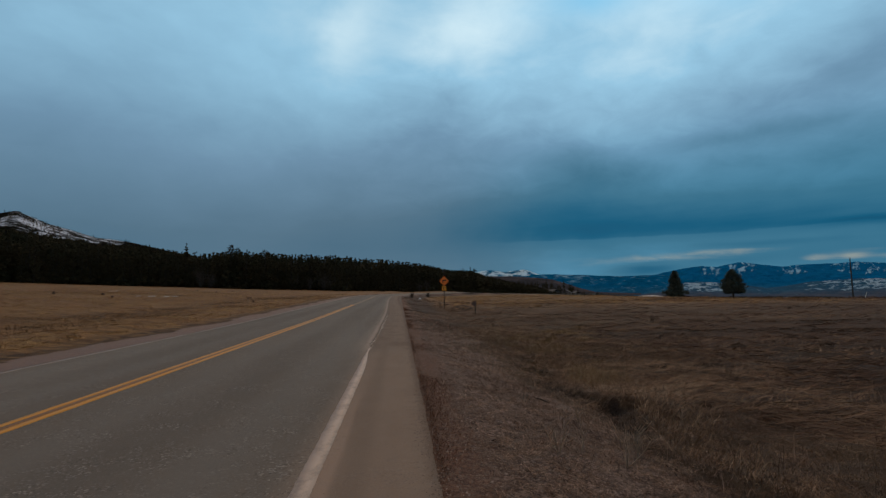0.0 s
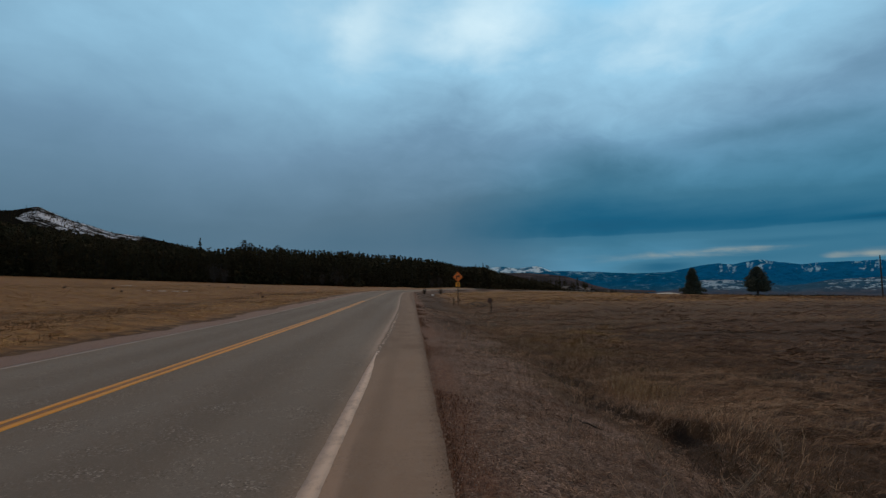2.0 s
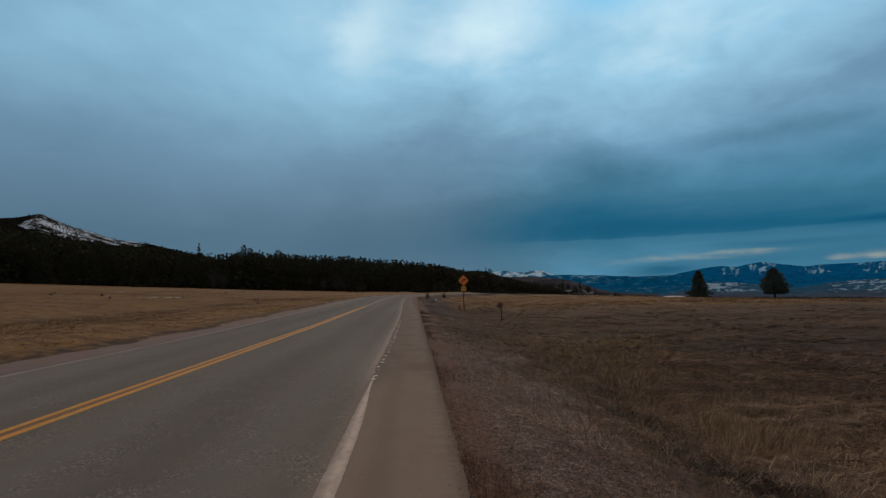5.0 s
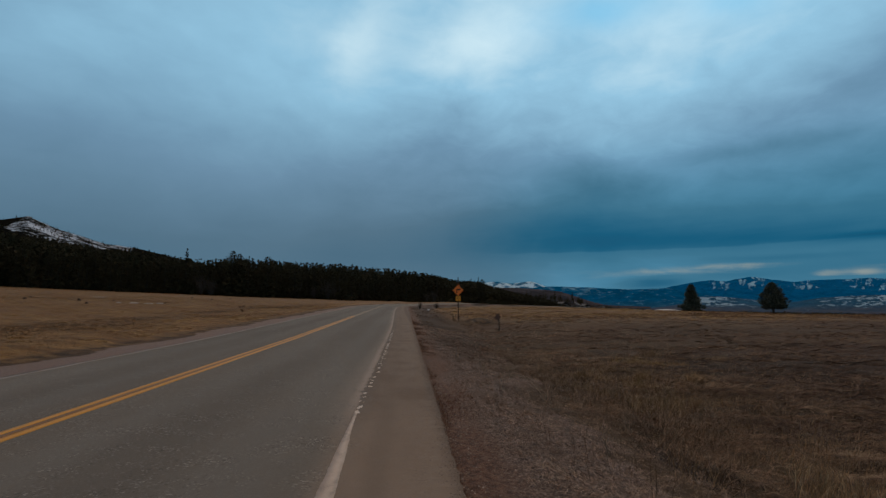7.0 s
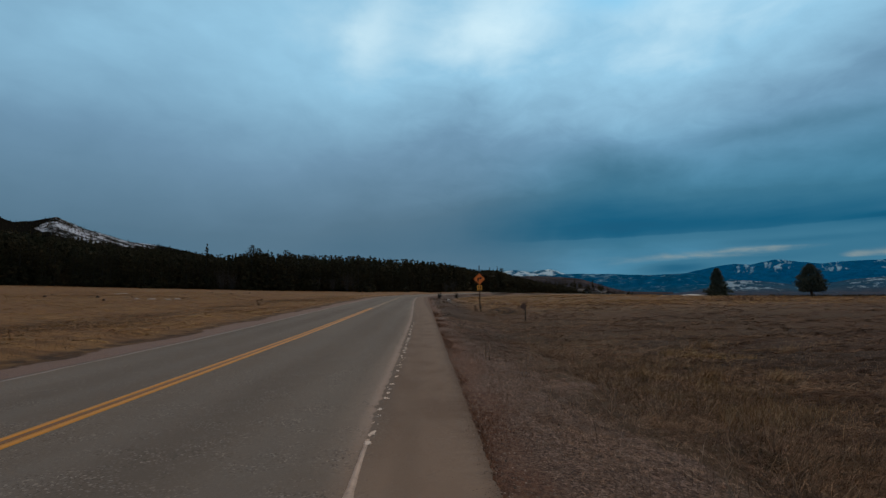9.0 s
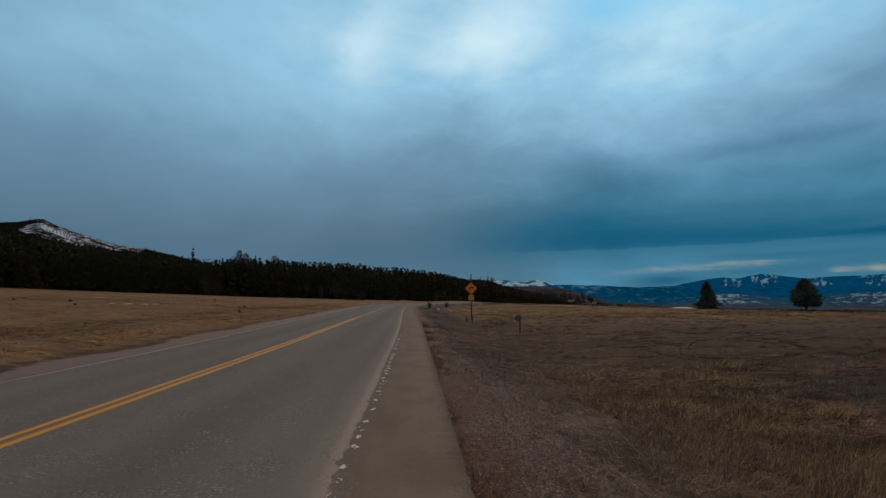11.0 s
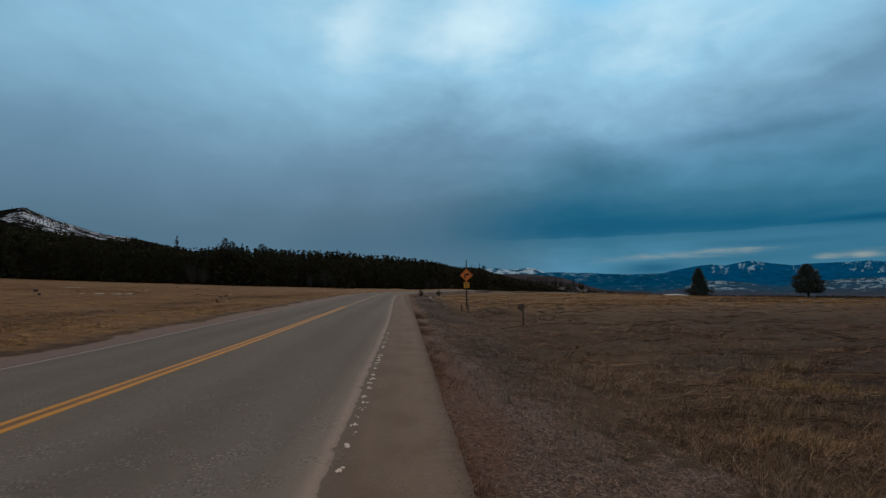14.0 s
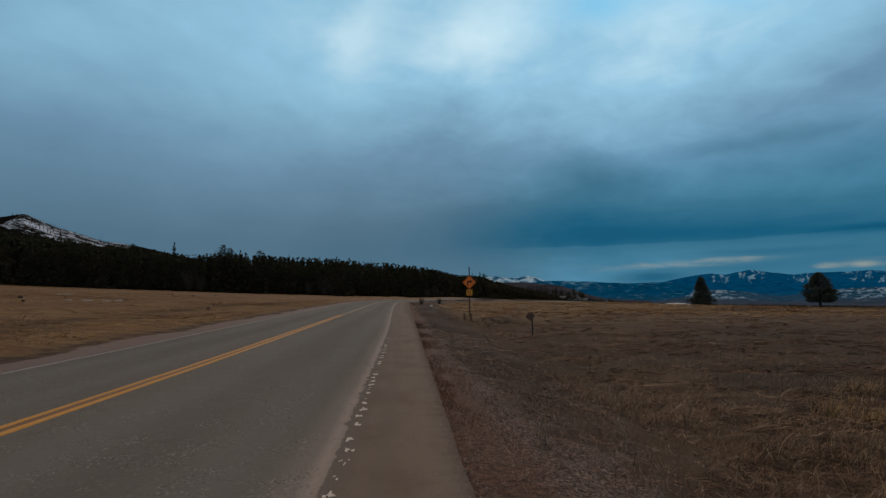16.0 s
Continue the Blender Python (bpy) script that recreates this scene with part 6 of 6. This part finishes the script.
golden = [tuft(x, y, r, h, c, 240 + n) for n, (x, y, r, h, c) in enumerate([(11.5, 20.5, 0.60, 0.26, 420), (12.0, 20.1, 0.6, 0.20, 360), (11.0, 20.9, 0.3, 0.42, 120), (12.6, 19.8, 0.4, 0.16, 160), (9.6, 16.7, 0.35, 0.30, 160)])]
v, f = join(golden)
tagged(new("golden_tufts", to_mesh("golden_tufts", v, f, M_GOLD)), "fallen golden straw in the brown field", "grass", kind="stuff")
far_r, a = rg.uniform(58, 84, 9000), radians(30) + radians(24) * rg.random(9000)
x, y = 4.3 + far_r * np.sin(a), 7.0 + far_r * np.cos(a)
keep = rg.random(9000) < smooth(0.48, 0.62, fbm(x * 0.11, y * 0.11, 131, 3))
grass("field_brush", "low reddish-brown brush at the field's far edge", x[keep], y[keep], 0.15, 0.55, 0.1, 0.7, 0.028, M_RUSTY, 47, 1, 3.0)


def dead_weed(x, y, h, seed):
    """A dry branching stalk with finer side twigs."""
    rg_ = np.random.default_rng(seed)
    ob = thing("dead_weed", "thin dry branching weed stalk in the gravel verge", "weed", "dead weeds in the verge", at=(x, y, float(ground_z(x, y)) - 0.02))
    tw = []
    for _ in range(int(rg_.integers(2, 5))):
        lean = rg_.normal(0, 0.28, 2)
        pts = np.array([[lean[0] * t * h + 0.02 * math.sin(5 * t + seed), lean[1] * t * h, h * t] for t in np.linspace(0, 1, 6) * rg_.uniform(0.6, 1.0)])
        tw.append(tube(pts, [0.0062, 0.0058, 0.0052, 0.0045, 0.0036, 0.002], 5))
        for _2 in range(int(rg_.integers(3, 7))):
            e_ = pts[int(rg_.integers(2, 6))]
            a = rg_.uniform(0, 6.283)
            d_ = np.array([math.cos(a), math.sin(a), rg_.uniform(0.4, 1.2)]) * h * rg_.uniform(0.10, 0.28)
            tw.append(tube([e_, e_ + d_ * 0.6, e_ + d_ + np.array([0, 0, 0.02])], [0.0038, 0.003, 0.0015], 4))
    v_, f_ = join(tw)
    part("stalk", to_mesh("stalk", v_, f_, M_STALK), M_STALK, ob)


M_STALK = plain("pale_dry_stalk", (0.30, 0.190, 0.125), 0.9, scale=40)
for n, (x, y, h) in enumerate([(6.05, 4.6, 0.42), (6.4, 4.9, 0.34), (6.7, 4.5, 0.46), (7.0, 4.9, 0.36), (6.9, 6.3, 0.30), (7.3, 5.6, 0.40), (6.3, 7.0, 0.28), (7.1, 9.2, 0.32), (8.6, 6.6, 0.38), (9.2, 8.0, 0.34), (6.6, 11.3, 0.34), (7.5, 12.6, 0.38),
                               (6.1, 17.2, 0.30), (6.6, 18.7, 0.32), (6.0, 16.4, 0.26), (7.2, 15.6, 0.36), (7.9, 16.3, 0.34), (7.0, 19.6, 0.36), (8.3, 20.4, 0.40), (5.9, 20.8, 0.26), (6.7, 23.0, 0.34), (7.6, 14.4, 0.30), (5.5, 18.3, 0.36), (5.65, 18.6, 0.30), (7.6, 21.4, 0.48), (7.75, 21.6, 0.42), (6.0, 14.6, 0.40), (6.75, 14.2, 0.36), (7.3, 14.0, 0.44)]):
    dead_weed(x, y, h, 400 + n)

# sticks lying in the verge
for n, (x, y, L, turn) in enumerate([(6.55, 7.8, 0.55, 60), (6.75, 7.6, 0.45, 110), (14.3, 21.8, 1.6, -8), (9.5, 19.5, 0.3, 20), (18.4, 46.0, 1.4, 5)]):
    g = float(ground_z(x, y))
    t = np.linspace(-0.5, 0.5, 6)
    rg_ = np.random.default_rng(220 + n)
    pts = np.stack([t * L, rg_.normal(0, 0.02, 6), 0.03 + rg_.uniform(0, 0.02, 6)], -1)
    v, f = tube(pts, [0.006, 0.011, 0.013, 0.012, 0.009, 0.004], 6)
    ob = tagged(new("stick", to_mesh("stick", v, f, M_TWIG if n < 2 else M_STRAW, False)), "dry stick lying on the ground" if n < 2 else "pale broken stalk lying in the grass", "stick", "sticks on the ground")
    ob.matrix_basis = pose(x, y, g, 0, 0, turn)

# loose gravel
def gravel_mesh(x, y, size, rg_):
    n = len(x)
    z = np.where((x > EDGE_L) & (x < EDGE_R), road_z(y, x), ground_z(x, y))
    corners = np.array([[1, 0, 0], [0, 1, 0], [-1, 0, 0], [0, -1, 0], [0, 0, 1.0]])
    fcs = np.array([[0, 1, 4], [1, 2, 4], [2, 3, 4], [3, 0, 4]])
    v_ = corners[None] * size[:, None, None] * rg_.uniform(0.6, 1.3, (n, 5, 3))
    a = rg_.uniform(0, 6.283, n)
    c, s_ = np.cos(a)[:, None], np.sin(a)[:, None]
    v_ = np.stack([v_[:, :, 0] * c - v_[:, :, 1] * s_ + x[:, None], v_[:, :, 0] * s_ + v_[:, :, 1] * c + y[:, None], v_[:, :, 2] * 0.75 + z[:, None] - 0.002], -1)
    return v_.reshape(-1, 3), (fcs[None] + (np.arange(n) * 5)[:, None, None]).reshape(-1, 3)


n = 32000
x, y = EDGE_R + 0.12 + np.abs(rg.normal(0.3, 1.15, n)), 1 + 34 * rg.random(n) ** 1.5
v, f = gravel_mesh(x, y, rg.uniform(0.003, 0.011, n) * rg.uniform(0.6, 1.7, n), rg)
tagged(new("verge_gravel", to_mesh("verge_gravel", v, f, M_STONES)), "loose reddish-grey gravel along the asphalt's edge", "gravel", kind="stuff")
n = 9000
x, y = EDGE_R - 0.02 + rg.normal(0, 0.07, n), 1 + 30 * rg.random(n) ** 1.3
v, f = gravel_mesh(np.minimum(x, EDGE_R + 0.1), y, rg.uniform(0.003, 0.011, n), rg)
tagged(new("edge_crumbs", to_mesh("edge_crumbs", v, f, M_STONES)), "broken asphalt crumbs and pebbles along the pavement's edge", "gravel", kind="stuff")
n = 8000
x, y = rg.uniform(3.5, EDGE_R, n), 1 + 34 * rg.random(n) ** 1.4
v, f = gravel_mesh(x, y, rg.uniform(0.002, 0.007, n), rg)
tagged(new("road_grit", to_mesh("road_grit", v, f, M_STONES)), "fine grit scattered on the dusty shoulder", "gravel", kind="stuff")

# ------------------------------------------------------------------ what is left of the paint in the rumble strip
dash_line = thing("rumble_dashes", "row of worn white paint dashes in the rumble strip", "road marking", kind="structure")
rg = np.random.default_rng(33)
s = 12.3
while s < 30:
    if rg.random() > 0.06 + 0.5 * float(smooth(22, 30, s)):
        verts_, faces_ = [], []
        big = rg.random() < 0.62
        for c_ in range(int(rg.integers(4, 8)) if big else int(rg.integers(2, 6))):
            m_ = 11
            a = np.linspace(0, 2 * math.pi, m_, endpoint=False)
            rad = rg.uniform(0.35, 1.15, m_)
            L, W = (rg.uniform(0.024, 0.056), rg.uniform(0.015, 0.033)) if big else (rg.uniform(0.008, 0.024), rg.uniform(0.006, 0.015))
            U = 3.592 + 0.054 * float(smooth(12.5, 16.5, s)) + rg.normal(0, 0.020 if big else 0.025) + np.cos(a) * rad * W
            S = s + rg.normal(0, 0.03 if big else 0.045) + np.sin(a) * rad * L
            top = np.stack([U, S, road_z(S, U) + 0.003 + 0.0008 * c_], -1)
            n0 = 2 * m_ * c_
            verts_ += [top, top - [0, 0, 0.004]]
            faces_ += [tuple(range(n0, n0 + m_))] + [(n0 + q, n0 + (q + 1) % m_, n0 + m_ + (q + 1) % m_, n0 + m_ + q) for q in range(m_)]
        part("paint_dash", to_mesh("paint_dash", np.concatenate(verts_), faces_, M_CRUMB), M_CRUMB, dash_line)
    s += 0.34 if rg.random() > 0.06 else 0.6
